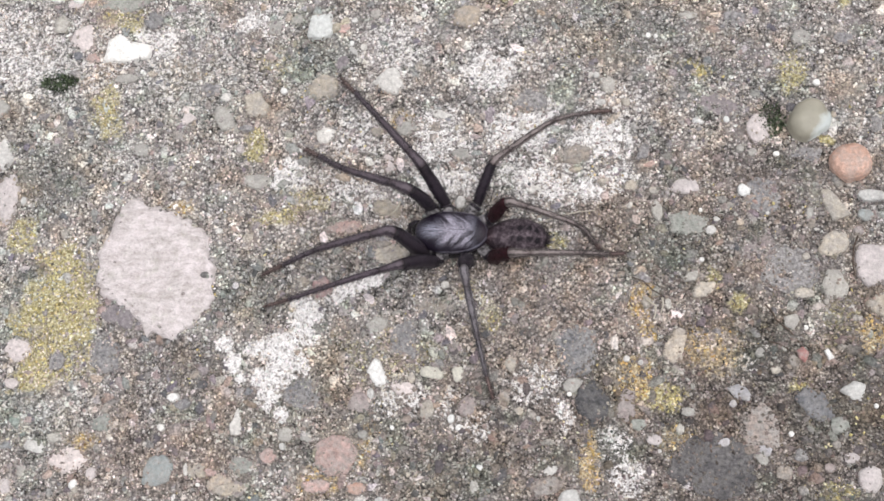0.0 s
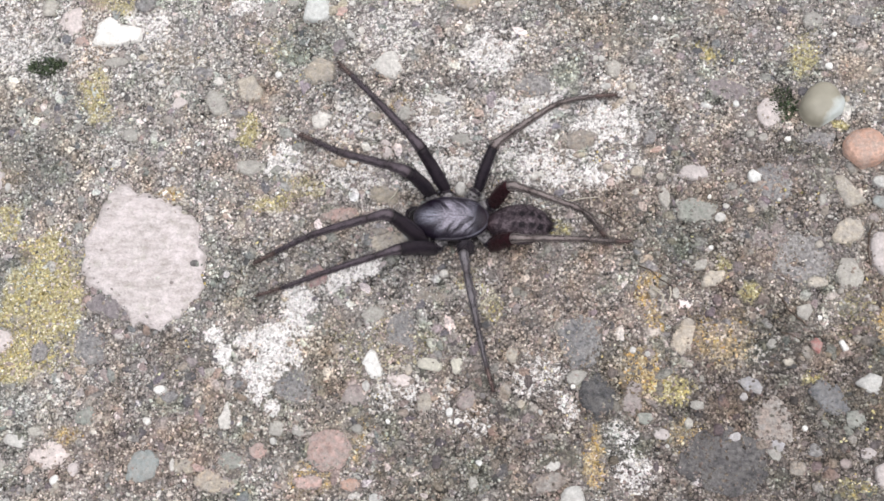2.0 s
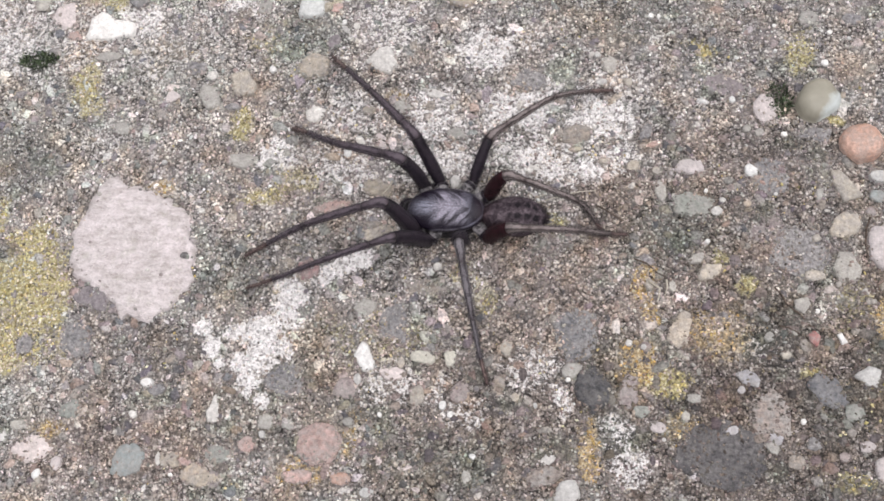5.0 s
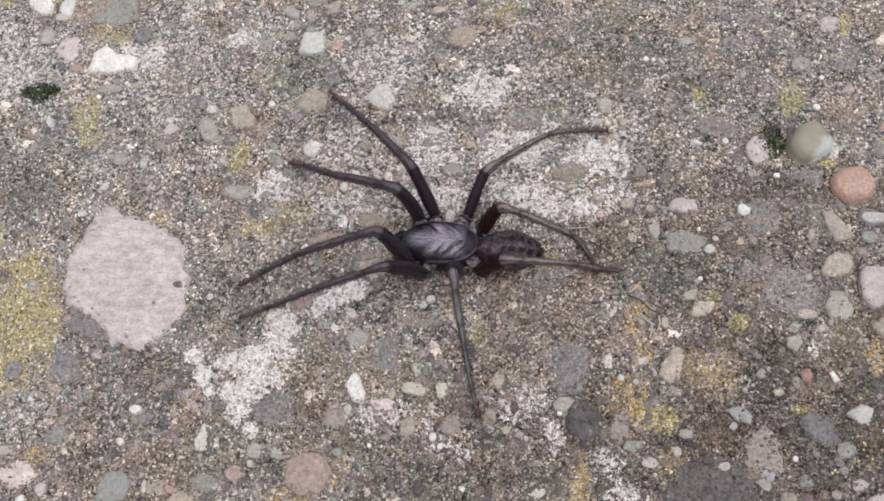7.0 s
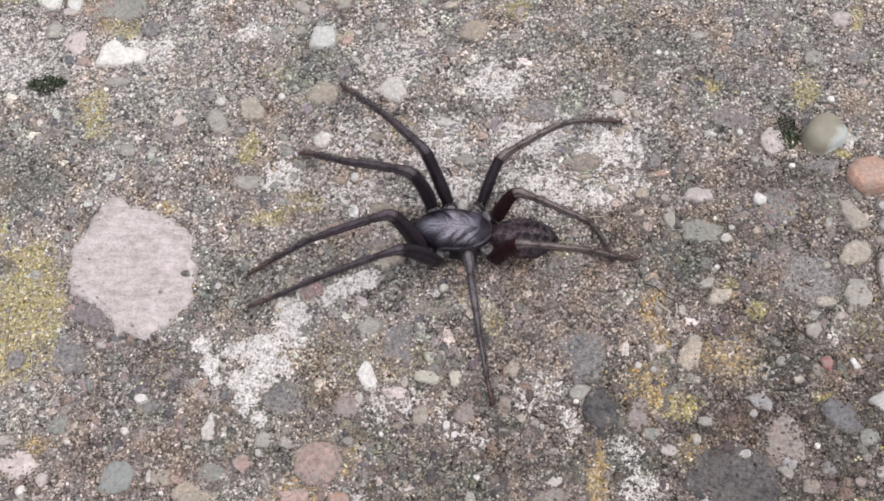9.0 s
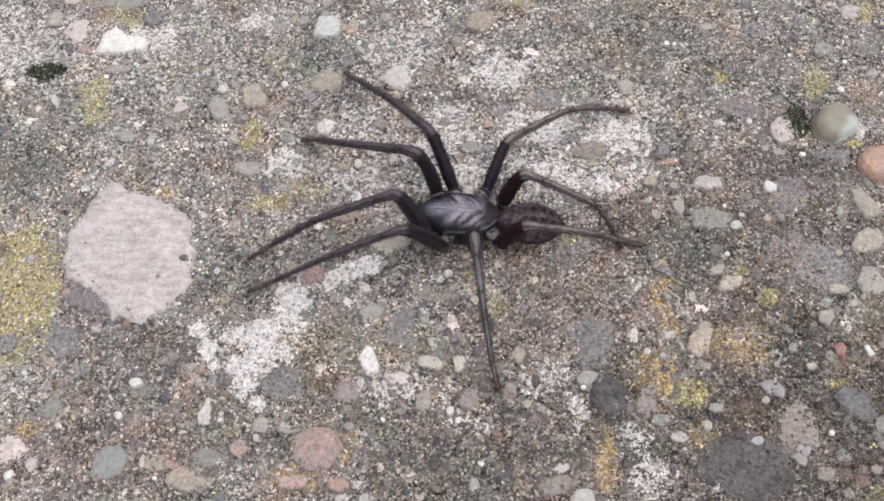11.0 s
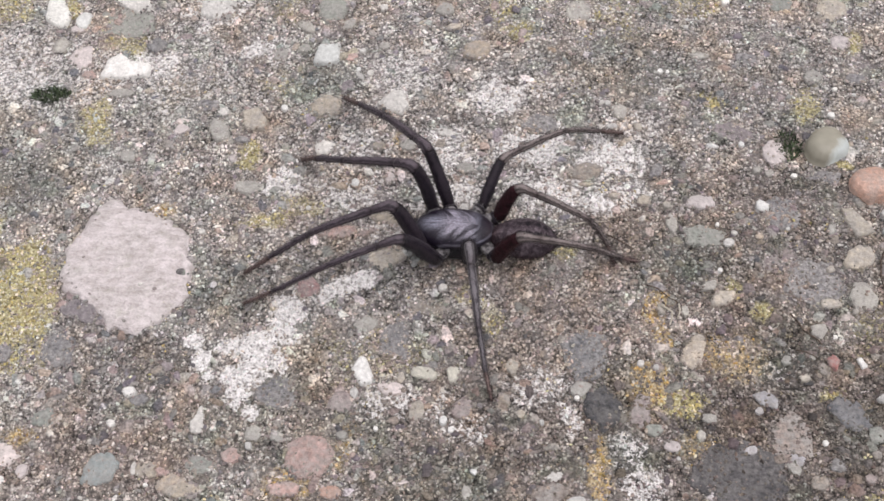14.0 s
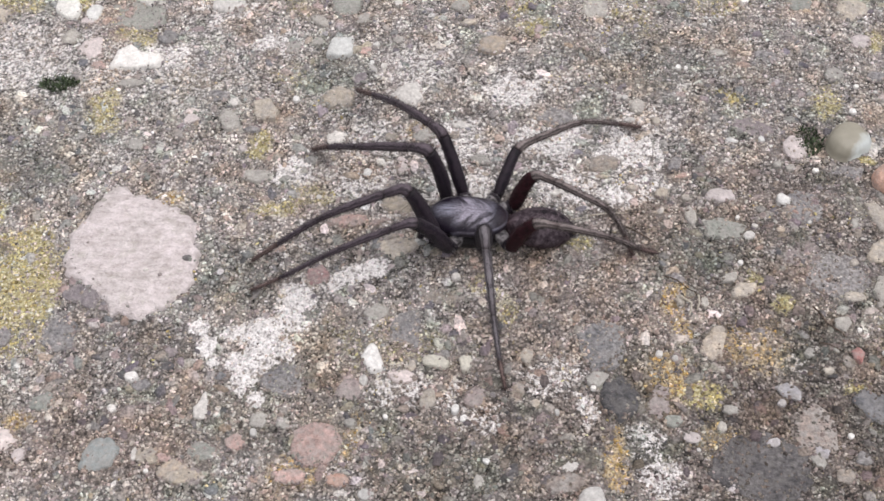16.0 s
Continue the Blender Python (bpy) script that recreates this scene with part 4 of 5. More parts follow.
def hide(name, verts, faces, mat, sides, rings):
    """A mesh from tube(), which knows how far up its ring a vertex sits, and how far along the segment."""
    me = mesh_of(name, [v * MM for v in verts], faces, mat)
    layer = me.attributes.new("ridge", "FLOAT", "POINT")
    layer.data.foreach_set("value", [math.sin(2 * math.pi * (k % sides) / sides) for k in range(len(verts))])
    layer = me.attributes.new("along", "FLOAT", "POINT")
    layer.data.foreach_set("value", [k // sides / (rings - 1) if k < rings * sides else 0.5 for k in range(len(verts))])
    return me


def limb(name, start, end, r0, r1, mat, parent, bow=0.0, hairs=90, seed=0, label="", bulge=0.08, hair_length=0.5):
    """One segment of a leg between two joints, slightly swollen along its middle and rounded at both ends."""
    a, b = Vector(start), Vector(end)
    path, radii = [], []
    for k in range(13):
        g = k / 12
        p = a.lerp(b, g) + Vector((0, 0, 1)) * bow * 4 * g * (1 - g)
        path.append(p)
        r = r0 + (r1 - r0) * g + bulge * r0 * math.sin(math.pi * g)
        cap = min(1.0, math.sqrt(max(0.0, 1 - (1 - min(g, 1 - g) / 0.06) ** 2)) + 0.72) if min(g, 1 - g) < 0.06 else 1.0
        radii.append(r * cap)
    verts, faces = tube(path, radii, 12, 1.0, hairs, seed, hair_length)
    return part(name, hide(name, verts, faces, mat, 12, 13), parent, label)


def lump(name, centre, size, mat, parent, turn=0.0, shape=None, label="", hairs=0, seed=0, hair_length=0.6, pitch=0.0):
    """A rounded body part, in millimetres; shape(u) narrows it along its length, u from -1 at the front to 1 at the back."""
    rng = random.Random(seed)
    verts, faces, across, along = [], [], 32, 30
    for i in range(along + 1):
        u = -math.cos(math.pi * i / along)
        ring = math.sqrt(max(0.0, 1 - u * u))
        wide, tall, lift = shape(u) if shape else (1.0, 1.0, 0.0)
        for k in range(across):
            a = 2 * math.pi * k / across
            verts.append(Vector((u * size[0], ring * math.cos(a) * size[1] * wide, ring * math.sin(a) * size[2] * tall + lift)))
    for i in range(along):
        for k in range(across):
            p, q = i * across + k, i * across + (k + 1) % across
            faces.append((p, q, q + across, p + across))
    shell = len(verts)
    for _ in range(hairs):
        root = verts[rng.randrange(across, shell - across)]
        out = Vector((root.x / size[0] ** 2, root.y / size[1] ** 2, root.z / size[2] ** 2)).normalized()
        out = (out + Vector((0.7, rng.uniform(-0.3, 0.3), rng.uniform(-0.2, 0.2)))).normalized()
        n, thin = len(verts), 0.022
        verts += [root + Vector((0, thin, 0)), root - Vector((0, thin, 0)), root + Vector((thin, 0, thin)), root + out * hair_length * rng.uniform(0.4, 1.1)]
        faces += [(n, n + 1, n + 3), (n + 1, n + 2, n + 3), (n + 2, n, n + 3)]
    me = mesh_of(name, [v * MM for v in verts], faces, mat)
    ob = part(name, me, parent, label)
    ob.matrix_basis = pose(centre[0] * MM, centre[1] * MM, centre[2] * MM, 0, pitch, turn)
    return ob


def build_leg(spider, seed, socket, hip, knee, shin, foot, tip, thick, shank=SHANK, slim=1.0, thigh=1.0, upper=FEMUR):
    """Coxa, femur, kneecap, tibia, metatarsus and tarsus of one leg, jointed at the given places (mm) along one smooth bend."""
    verts, faces = tube([Vector(socket).lerp(Vector(hip), g) for g in (0, 0.12, 0.35, 0.65, 0.88, 0.97, 1.0)], [thick * g for g in (0.5, 0.9, 1.15, 1.12, 1.0, 0.75, 0.4)], 16, 1.0, 260, seed, 0.8)
    leg = part("leg", hide("leg", verts, faces, COXA, 16, 7), spider)
    hip_v, knee_v, shin_v = Vector(hip), Vector(knee), Vector(shin)
    ring = [Vector(socket).lerp(hip_v, g) for g in (0.70, 0.78, 0.86)]
    verts, faces = tube(ring, [1.18 * thick, 1.26 * thick, 1.16 * thick], 14, 1.0, 70, seed + 9, 0.5)
    part("trochanter", hide("trochanter", verts, faces, FEMUR, 14, 3), leg)
    way = (knee_v - hip_v).normalized()
    swell = (Vector((0, 0, 1)) - way * way.z)
    swell = swell.normalized() * 0.5 if swell.length > 0.05 else Vector((0, 0, 0))
    cap = knee_v.lerp(shin_v, 0.19) + Vector((0, 0, 0.3))
    nodes = [(0.0, hip_v), (0.55, hip_v.lerp(knee_v, 0.55) + swell), (1.0, knee_v + Vector((0, 0, 0.25))), (2.0, cap),
             (2.5, cap.lerp(shin_v, 0.5) + Vector((0, 0, 0.25))), (3.0, shin_v), (4.0, Vector(foot)), (5.0, Vector(tip))]
    for _ in range(3):
        cut = [nodes[0]]
        for (s0, p0), (s1, p1) in zip(nodes, nodes[1:]):
            cut += [(0.75 * s0 + 0.25 * s1, p0.lerp(p1, 0.25)), (0.25 * s0 + 0.75 * s1, p0.lerp(p1, 0.75))]
        nodes = cut + [nodes[-1]]

    def place(s):
        for (s0, p0), (s1, p1) in zip(nodes, nodes[1:]):
            if s <= s1:
                return p0.lerp(p1, (s - s0) / (s1 - s0) if s1 > s0 else 0)
        return nodes[-1][1]

    girth = ((0.0, 1.08), (0.3, 1.28), (0.7, 1.14), (1.0, 0.95), (1.5, 0.95), (2.0, 0.82), (2.4, 0.82), (3.0, 0.60), (3.2, 0.57), (4.0, 0.44), (4.2, 0.43), (4.8, 0.36), (5.0, 0.26))
    steps, sizes = [g[0] for g in girth], [g[1] * (slim if g[0] > 1.2 else thigh if g[0] < 0.9 else 1.0) for g in girth]
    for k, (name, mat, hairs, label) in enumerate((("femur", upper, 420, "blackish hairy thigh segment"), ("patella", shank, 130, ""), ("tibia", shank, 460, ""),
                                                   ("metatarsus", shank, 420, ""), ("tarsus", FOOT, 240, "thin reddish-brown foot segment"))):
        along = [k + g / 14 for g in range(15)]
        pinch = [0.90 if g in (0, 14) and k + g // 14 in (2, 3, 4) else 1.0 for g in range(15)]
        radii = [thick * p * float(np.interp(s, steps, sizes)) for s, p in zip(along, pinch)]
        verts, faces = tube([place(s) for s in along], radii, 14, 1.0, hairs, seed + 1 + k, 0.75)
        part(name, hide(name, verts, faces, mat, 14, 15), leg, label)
    return leg


def build_spider():
    spider = tagged(new("spider"), "large dark brown house spider resting on the concrete", "spider")

    def shield(u):
        power = 3.2 if u < 0 else 2.15
        full = max(1e-4, 1 - abs(u) ** power) ** (1 / power) / math.sqrt(max(1e-6, 1 - u * u)) if abs(u) < 0.999 else 1.0
        head = 1.0 if u > -0.2 else 1.0 - 0.27 * ((-0.2 - u) / 0.8) ** 1.3
        return full * head, full * (1.0 if u < 0.3 else 1 - 0.25 * (u - 0.3)), 0.35 if u < -0.2 else 0.35 - 0.5 * (u + 0.2)

    def paunch(u):
        return 0.92 + 0.10 * u - 0.12 * u * u, 0.95 + 0.08 * u, -0.3 * u

    lump("carapace", (0.2, 0.95, 4.1), (5.7, 3.35, 1.75), CARAPACE, spider, -1, shield, "dark shield with radiating pale grey hairs", 900, 5, 0.5)
    lump("sternum", (0.3, 0.55, 2.2), (5.3, 3.2, 2.1), JAW, spider, -1)
    lump("pedicel", (5.9, 1.15, 3.3), (1.0, 0.7, 0.7), JAW, spider, 0)
    lump("abdomen", (9.9, 0.2, 2.95), (4.9, 3.25, 2.85), ABDOMEN, spider, -2, paunch, "purple-grey velvety abdomen with paired dark dots", 1600, 6, 0.7)
    for side in (1, -1):
        lump("chelicera", (-5.3, 0.95 + 1.05 * side, 2.7), (1.2, 1.05, 1.9), JAW, spider, 0, None, "glossy black jaw", 60, 7)
        lump("spinneret", (14.6, 0.05 + 0.5 * side, 1.8), (0.9, 0.28, 0.28), PALE_HAIR, spider, -8 * side, None, "", 30, 9, 0.4)
        arm = limb("palp", (-4.8, 1.0 + 1.8 * side, 2.9), (-6.3, 1.0 + 1.7 * side, 3.4), 0.55, 0.45, FEMUR, spider, 0.3, 50, 11 + side, "short feeler beside the jaws")
        limb("palp_tip", (-6.3, 1.0 + 1.7 * side, 3.4), (-6.9, 1.0 + 1.2 * side, 1.0), 0.45, 0.5, FEMUR, arm, 0.3, 60, 14 + side)
        for k in range(4):
            eye = lump("eye", (-5.05 + 0.12 * abs(k - 1.5), 1.15 + side * (0.25 + 0.28 * (k % 2)), 4.9 + 0.35 * (k // 2)), (0.13, 0.13, 0.13), JAW, spider)
    # right legs, front to back, then left legs
    build_leg(spider, 100, (-2.6, 3.0, 3.2), (-3.3, 5.4, 3.0), (-5.2, 5.7, 13.4), (-16.6, 10.8, 7.7), (-21.4, 14.3, 3.6), (-24.5, 16.5, 0.3), 0.95, FORE_SHANK, 0.84, 0.86)
    build_leg(spider, 110, (-0.6, 3.2, 3.2), (-0.9, 5.8, 3.0), (-3.6, 10.0, 11.8), (-11.0, 18.9, 7.9), (-16.0, 25.0, 3.2), (-18.8, 28.4, 0.3), 0.92, FORE_SHANK, 0.84, 0.84)
    build_leg(spider, 120, (2.0, 3.2, 3.2), (3.9, 5.8, 2.8), (6.8, 11.3, 7.0), (16.4, 18.7, 4.4), (21.6, 20.4, 1.6), (24.9, 20.9, 0.3), 0.80, SHANK, 0.80, 0.86)
    build_leg(spider, 130, (3.8, 2.6, 3.2), (6.4, 3.2, 4.0), (9.4, 4.2, 10.0), (20.0, 1.1, 6.0), (22.0, -1.0, 2.8), (23.0, -2.4, 0.3), 0.86, SHANK, 0.74, 0.98, REAR_FEMUR)
    build_leg(spider, 140, (-2.6, -0.6, 3.2), (-4.2, -2.0, 2.4), (-7.7, -0.3, 12.6), (-20.8, -1.9, 7.3), (-27.0, -3.2, 2.9), (-30.9, -4.1, 0.3), 0.95, FORE_SHANK, 0.80)
    build_leg(spider, 150, (-0.6, -0.9, 3.2), (-2.6, -3.2, 2.7), (-6.6, -5.5, 11.8), (-19.4, -7.7, 6.6), (-26.0, -8.7, 2.6), (-30.3, -9.2, 0.3), 0.88, FORE_SHANK, 0.68)
    build_leg(spider, 160, (2.0, -0.9, 3.2), (2.4, -3.2, 2.8), (2.9, -6.2, 11.4), (4.3, -16.0, 4.9), (5.2, -21.0, 2.0), (6.0, -24.2, 0.3), 0.74, SKYLIT_SHANK, 0.95, 1.28)
    build_leg(spider, 170, (3.8, -0.3, 3.2), (6.2, -2.9, 2.6), (9.8, -3.6, 9.2), (20.6, -2.9, 4.8), (24.0, -2.5, 1.8), (26.4, -2.1, 0.3), 0.84, SHANK, 0.74, 1.05, REAR_FEMUR)
    return spider


build_spider()


# ---- litter on the slab ----
def fibre(label, path, radius, mat=None):
    points = [Vector(p) for p in path]
    dense = []
    for k in range(len(points) - 1):
        for g in (0, 0.25, 0.5, 0.75):
            dense.append(points[k].lerp(points[k + 1], g) + Vector((0, 0, 0.05 * math.sin(5 * (k + g)))))
    dense.append(points[-1])
    verts, faces = tube(dense, [radius * (1 - 0.4 * k / len(dense)) for k in range(len(dense))], 6)
    return tagged(new("straw_fibre", mesh_of("straw_fibre", [v * MM for v in verts], faces, mat or STRAW)), label, "plant fibre", "fibres on the slab")


fibre("thin pale dry straw fibre lying on the concrete", ((16.9, 4.2, 0.35), (19.5, 4.7, 0.4), (22.0, 4.8, 0.3)), 0.12)
fibre("thin pale dry straw fibre lying on the concrete", ((12.6, 3.0, 0.3), (14.2, 3.4, 0.4), (16.4, 4.0, 0.3)), 0.10)
fibre("thin dark twig fibre lying on the concrete", ((22.0, 2.5, 0.4), (23.8, 1.4, 0.5), (25.8, 0.0, 0.35)), 0.14, TWIG)
fibre("short bent straw fibre lying on the concrete", ((-8.7, 7.2, 0.4), (-9.2, 6.0, 0.5), (-10.2, 5.0, 0.3)), 0.16)

fibre("thin dark rootlet crossing the ochre crust", ((27.3, -5.8, 0.1), (29.0, -6.5, 0.3), (30.4, -7.9, 0.25), (31.5, -8.6, 0.3), (32.2, -9.8, 0.1)), 0.12, TWIG)
fibre("pale bent straw fibre on the ochre crust", ((29.3, -9.3, 0.4), (30.8, -10.4, 0.6), (30.7, -11.5, 0.5), (30.4, -12.4, 0.35)), 0.2)
fibre("short pale straw fibre on the ochre crust", ((31.8, -9.1, 0.4), (31.9, -10.3, 0.5), (31.5, -11.5, 0.35)), 0.16)
# These two dark strands are added to draw the dark lines of crevices.
fibre("dark strand standing in for a crevice winding through the grit beside a red chip", ((46.9, -10.3, -0.05), (47.9, -11.6, 0.12), (48.5, -12.9, 0.02), (50.4, -14.6, 0.1), (51.5, -16.1, 0.05), (52.7, -16.6, -0.05)), 0.13, TWIG)
fibre("short dark strand standing in for a crevice in the grit beside a red chip", ((47.3, -16.0, -0.02), (48.7, -16.4, 0.1), (50.1, -17.3, -0.02)), 0.11, TWIG)
fibre("brown twig lying along a pale pink stone", ((61.1, 0.1, 0.2), (60.2, -2.1, 0.4), (59.9, -4.5, 0.4), (60.1, -6.4, 0.3)), 0.15, TWIG)


def moss_tuft(label, x, y, a, b, blades, seed):
    rng = random.Random(seed)
    verts, faces = [], []
    for _ in range(blades):
        s, r = rng.uniform(0, 6.28), math.sqrt(rng.random())
        root = Vector((a * r * math.cos(s), b * r * math.sin(s), -0.3))
        end = root + Vector((rng.uniform(-0.7, 0.7), rng.uniform(-0.7, 0.7), rng.uniform(0.4, 1.0)))
        side = Vector((rng.uniform(-1, 1), rng.uniform(-1, 1), 0)).normalized() * 0.12
        deep = Vector((-side.y, side.x, 0)) * 0.8
        n = len(verts)
        verts += [root + side, root - side + deep, root - side - deep, root.lerp(end, 0.6) + side * 0.9, root.lerp(end, 0.6) - side + deep * 0.7, root.lerp(end, 0.6) - side - deep * 0.7, end]
        for i in range(3):
            j = (i + 1) % 3
            faces += [(n + i, n + j, n + 3 + j, n + 3 + i), (n + 3 + i, n + 3 + j, n + 6)]
    ob = new("moss_tuft", mesh_of("moss_tuft", [v * MM for v in verts], faces, MOSS, False))
    ob.location = (x * MM, y * MM, 0)
    return tagged(ob, label, "moss", "moss tufts on the slab")


moss_tuft("small dark green dry moss tuft on the concrete", -67.6, 30.0, 3.2, 1.3, 300, 1)
moss_tuft("thin dark moss tuft beside an olive pebble", 49.2, 18.4, 2.1, 2.7, 210, 2)

# ---- stones, from the largest ----
stone(-22.6, 37.6, 1, 1, 0, "milk", 0.9, ((49, 3), (123, 2.6), (131, 2.5), (213, 2.6), (221, 2.8), (229, 2.5), (278, 2.3), (327, 2.7)))
# added dark stone that stands in for a pit beside the next stone
stone(-12.4, 26.1, 0.4, 0.3, 40, "dark", 0.75)
stone(-11.1, 27.5, 1, 1, 0, "chalk", 0.8, ((57, 2.9), (98, 2.2), (180, 2.7), (237, 1.8), (303, 2.7), (344, 2.8)))
stone(-33.2, 24.5, 1, 1, 0, "cream", 0.7, ((0, 2.1), (74, 2.3), (82, 2.3), (139, 2.8), (229, 2), (278, 2.3), (319, 2.7)))
stone(-38.5, 22.5, 1, 1, 0, "pale", 0.6, ((49, 2), (115, 2.5), (131, 2.2), (164, 2), (262, 2.2), (311, 2.6), (319, 2.6)))
stone(-55.7, 35.8, 1, 1, 0, "white", 1, ((0, 4.4), (25, 1.6), (57, 1), (123, 3), (131, 3.4), (164, 3.7), (205, 4.8), (213, 4.6), (262, 2.8), (327, 4), (335, 4.2)))
stone(-48.9, -2.1, 1, 1, 0, "flaky", 0.7, ((0, 9.6), (41, 9.8), (115, 12.7), (164, 10.2), (205, 10.7), (237, 7.9), (262, 10.6), (286, 12.3), (295, 11.9), (327, 11.6)))
stone(-54.9, -10.5, 1, 1, 0, "plum", 0.25, ((0, 3.1), (33, 2.8), (106, 2.3), (139, 2.4), (164, 3.2), (188, 2.4), (319, 3.2)))
stone(-12.1, -20.1, 1, 1, 0, "white", 1.3, ((74, 2.1), (90, 2.3), (98, 2.3), (164, 1.7), (270, 2.2), (311, 2.3), (344, 1.7)))
stone(-70.1, 48.9, 1, 1, 0, "milk", 0.7, ((98, 3.6), (106, 4.3), (115, 4.3), (123, 4.3), (229, 3.2), (270, 3.9), (295, 4.7), (327, 2.8)))
stone(-64.1, 37.8, 1, 1, 0, "blush", 0.6, ((57, 3), (65, 2.9), (131, 2.2), (196, 2.3), (237, 2), (278, 2.7), (327, 2.6)))
stone(-65.8, 44.2, 1.24, 0.84, -3, "blush", 0.4)
stone(-56.0, 30.2, 2.20, 0.91, -3, "pale", 0.4)
stone(-38.3, 26.1, 0.97, 0.79, -3, "chalk", 0.4)
stone(-44.6, 22.8, 1.33, 1.02, 18, "blush", 0.4)
stone(-34.6, 20.6, 1.54, 0.58, -2, "slate", 0.35)
stone(-41.1, 27.6, 1.95, 1.19, -3, "slate", 0.3)
stone(-51.7, 40.5, 1.81, 1.65, -3, "slate", 0.35)
stone(-13.4, 39.4, 0.86, 0.90, -3, "pale", 0.5)
stone(0.9, 14.8, 1.27, 0.94, -2, "pale", 0.4)
stone(-2.4, 21.5, 1.58, 0.76, -13, "chalk", 0.4)
stone(-12.7, 19.2, 1.12, 0.86, -2, "tan", 0.4)
stone(-8.1, 19.5, 1.64, 1.26, 19, "pale", 0.35)
stone(-26.5, 39.2, 0.97, 0.81, -3, "pale", 0.4)
stone(37.2, 36.5, 1.41, 0.77, -3, "pale", 0.3)
stone(44.5, 35.6, 2.18, 1.14, -3, "slate", 0.3)
stone(60.7, 31.3, 1.52, 1.12, -3, "slate", 0.3)
stone(64.8, 17.2, 0.99, 1.44, -2, "slate", 0.35)
stone(27.2, 22.3, 0.70, 0.75, -3, "cream", 0.5)
stone(23.1, 22.5, 0.89, 0.56, -3, "chalk", 0.4)
stone(23.3, 9.5, 0.87, 0.55, -2, "cream", 0.5)
stone(27.5, 8.7, 1.04, 0.82, 8, "cream", 0.5)
stone(31.0, 7.8, 0.86, 0.63, -2, "cream", 0.5)
stone(43.8, 2.3, 0.67, 0.53, -2, "sandstone", 0.4)
stone(52.7, -8.8, 1.47, 0.86, -1, "cream", 0.5)
stone(54.1, 3.5, 0.49, 1.06, -13, "pale", 0.5)
stone(29.4, -9.7, 0.68, 0.87, -1, "cream", 0.5)
stone(32.6, -9.9, 0.59, 1.04, -1, "pale", 0.5)
stone(53.3, -3.2, 0.66, 0.61, -2, "cream", 0.5)
stone(61.1, 0.5, 0.82, 0.78, -2, "purple", 0.5)
stone(62.3, 2.9, 1.30, 0.88, -23, "bluegrey", 0.5)
stone(-42.1, -34.8, 0.46, 1.04, -0, "chalk", 0.4)
stone(-38.0, -35.1, 1.28, 0.60, -19, "rose", 0.4)
stone(-57.7, -35.2, 0.93, 1.05, -0, "blush", 0.4)
stone(-69.4, -34.8, 0.76, 1.06, -0, "pale", 0.4)
stone(-72.1, -37.2, 1.14, 1.24, 0, "blush", 0.4)
stone(-33.4, -34.0, 2.17, 1.38, -0, "greygreen", 0.35)
stone(-33.7, -37.6, 1.26, 1.37, 0, "purple", 0.4)
stone(-43.1, -24.5, 1.30, 0.89, -1, "slate", 0.4)
stone(-23.0, -29.8, 1.07, 0.86, -0, "pale", 0.35)
stone(-7.8, -22.4, 1.94, 0.96, -1, "blush", 0.35)
stone(-6.6, -20.8, 0.62, 0.96, -1, "cream", 0.5)
stone(-13.0, -23.2, 0.62, 0.87, -1, "chalk", 0.6)
stone(10.0, -26.0, 0.68, 0.68, -0, "cream", 0.4)
stone(14.6, -34.9, 1.18, 0.66, 20, "chalk", 0.4)
stone(3.0, -37.2, 0.68, 1.00, 0, "pale", 0.4)
stone(-14.1, -29.4, 0.88, 0.69, -0, "pale", 0.4)
stone(-4.2, -25.6, 1.22, 1.55, -0, "cream", 0.35)
stone(-15.2, -37.5, 1.57, 1.01, 0, "salmon", 0.35)
stone(-21.2, -37.2, 2.12, 1.10, 0, "rose", 0.4)
stone(35.0, -26.3, 1.07, 0.75, -0, "pale", 0.4)
stone(27.8, -28.1, 1.33, 0.83, -0, "greygreen", 0.5)
stone(33.8, -28.9, 0.66, 0.83, -0, "pale", 0.5)
stone(30.0, -30.5, 1.15, 0.83, -0, "blush", 0.4)
stone(56.1, -31.3, 0.71, 0.65, -0, "brown", 0.5)
stone(58.2, -33.2, 1.10, 0.81, -0, "blush", 0.35)
stone(54.9, -34.6, 0.79, 0.73, -0, "purple", 0.5)
stone(48.4, -35.3, 1.27, 1.13, -0, "brown", 0.5)
stone(45.5, -33.1, 0.82, 1.12, 20, "pale", 0.4)
stone(51.0, -32.8, 1.11, 1.06, -0, "slate", 0.4)
stone(45.8, -17.6, 0.82, 0.68, -1, "pale", 0.4)
stone(26.2, -18.3, 0.50, 0.51, -1, "chalk", 0.6)
stone(44.3, 14.0, 0.68, 0.64, -2, "pale", 0.6)
stone(46.1, 13.3, 0.77, 0.63, 19, "pale", 0.6)
stone(28.3, -18.9, 0.42, 0.43, -1, "chalk", 0.6)
stone(48.0, -20.3, 0.81, 0.67, -1, "cream", 0.4)
stone(-21.1, -6.3, 1, 1, 0, "maroon", 0.4, ((10, 1.7), (77, 1.8), (145, 1.9), (198, 2), (250, 2), (321, 1.9)))
stone(12.7, 8.7, 1.24, 0.83, -2, "chalk", 0.35)
stone(-68.1, 40.6, 1.45, 1.7, -3, "pale", 0.4)
stone(1.8, 38.2, 2.23, 1.87, -3, "sandstone", 0.7)
stone(-21.8, 27.2, 2.66, 2.35, -3, "tan", 0.6)
stone(-21.3, 18.7, 1.67, 1.36, 8, "chalk", 0.5)
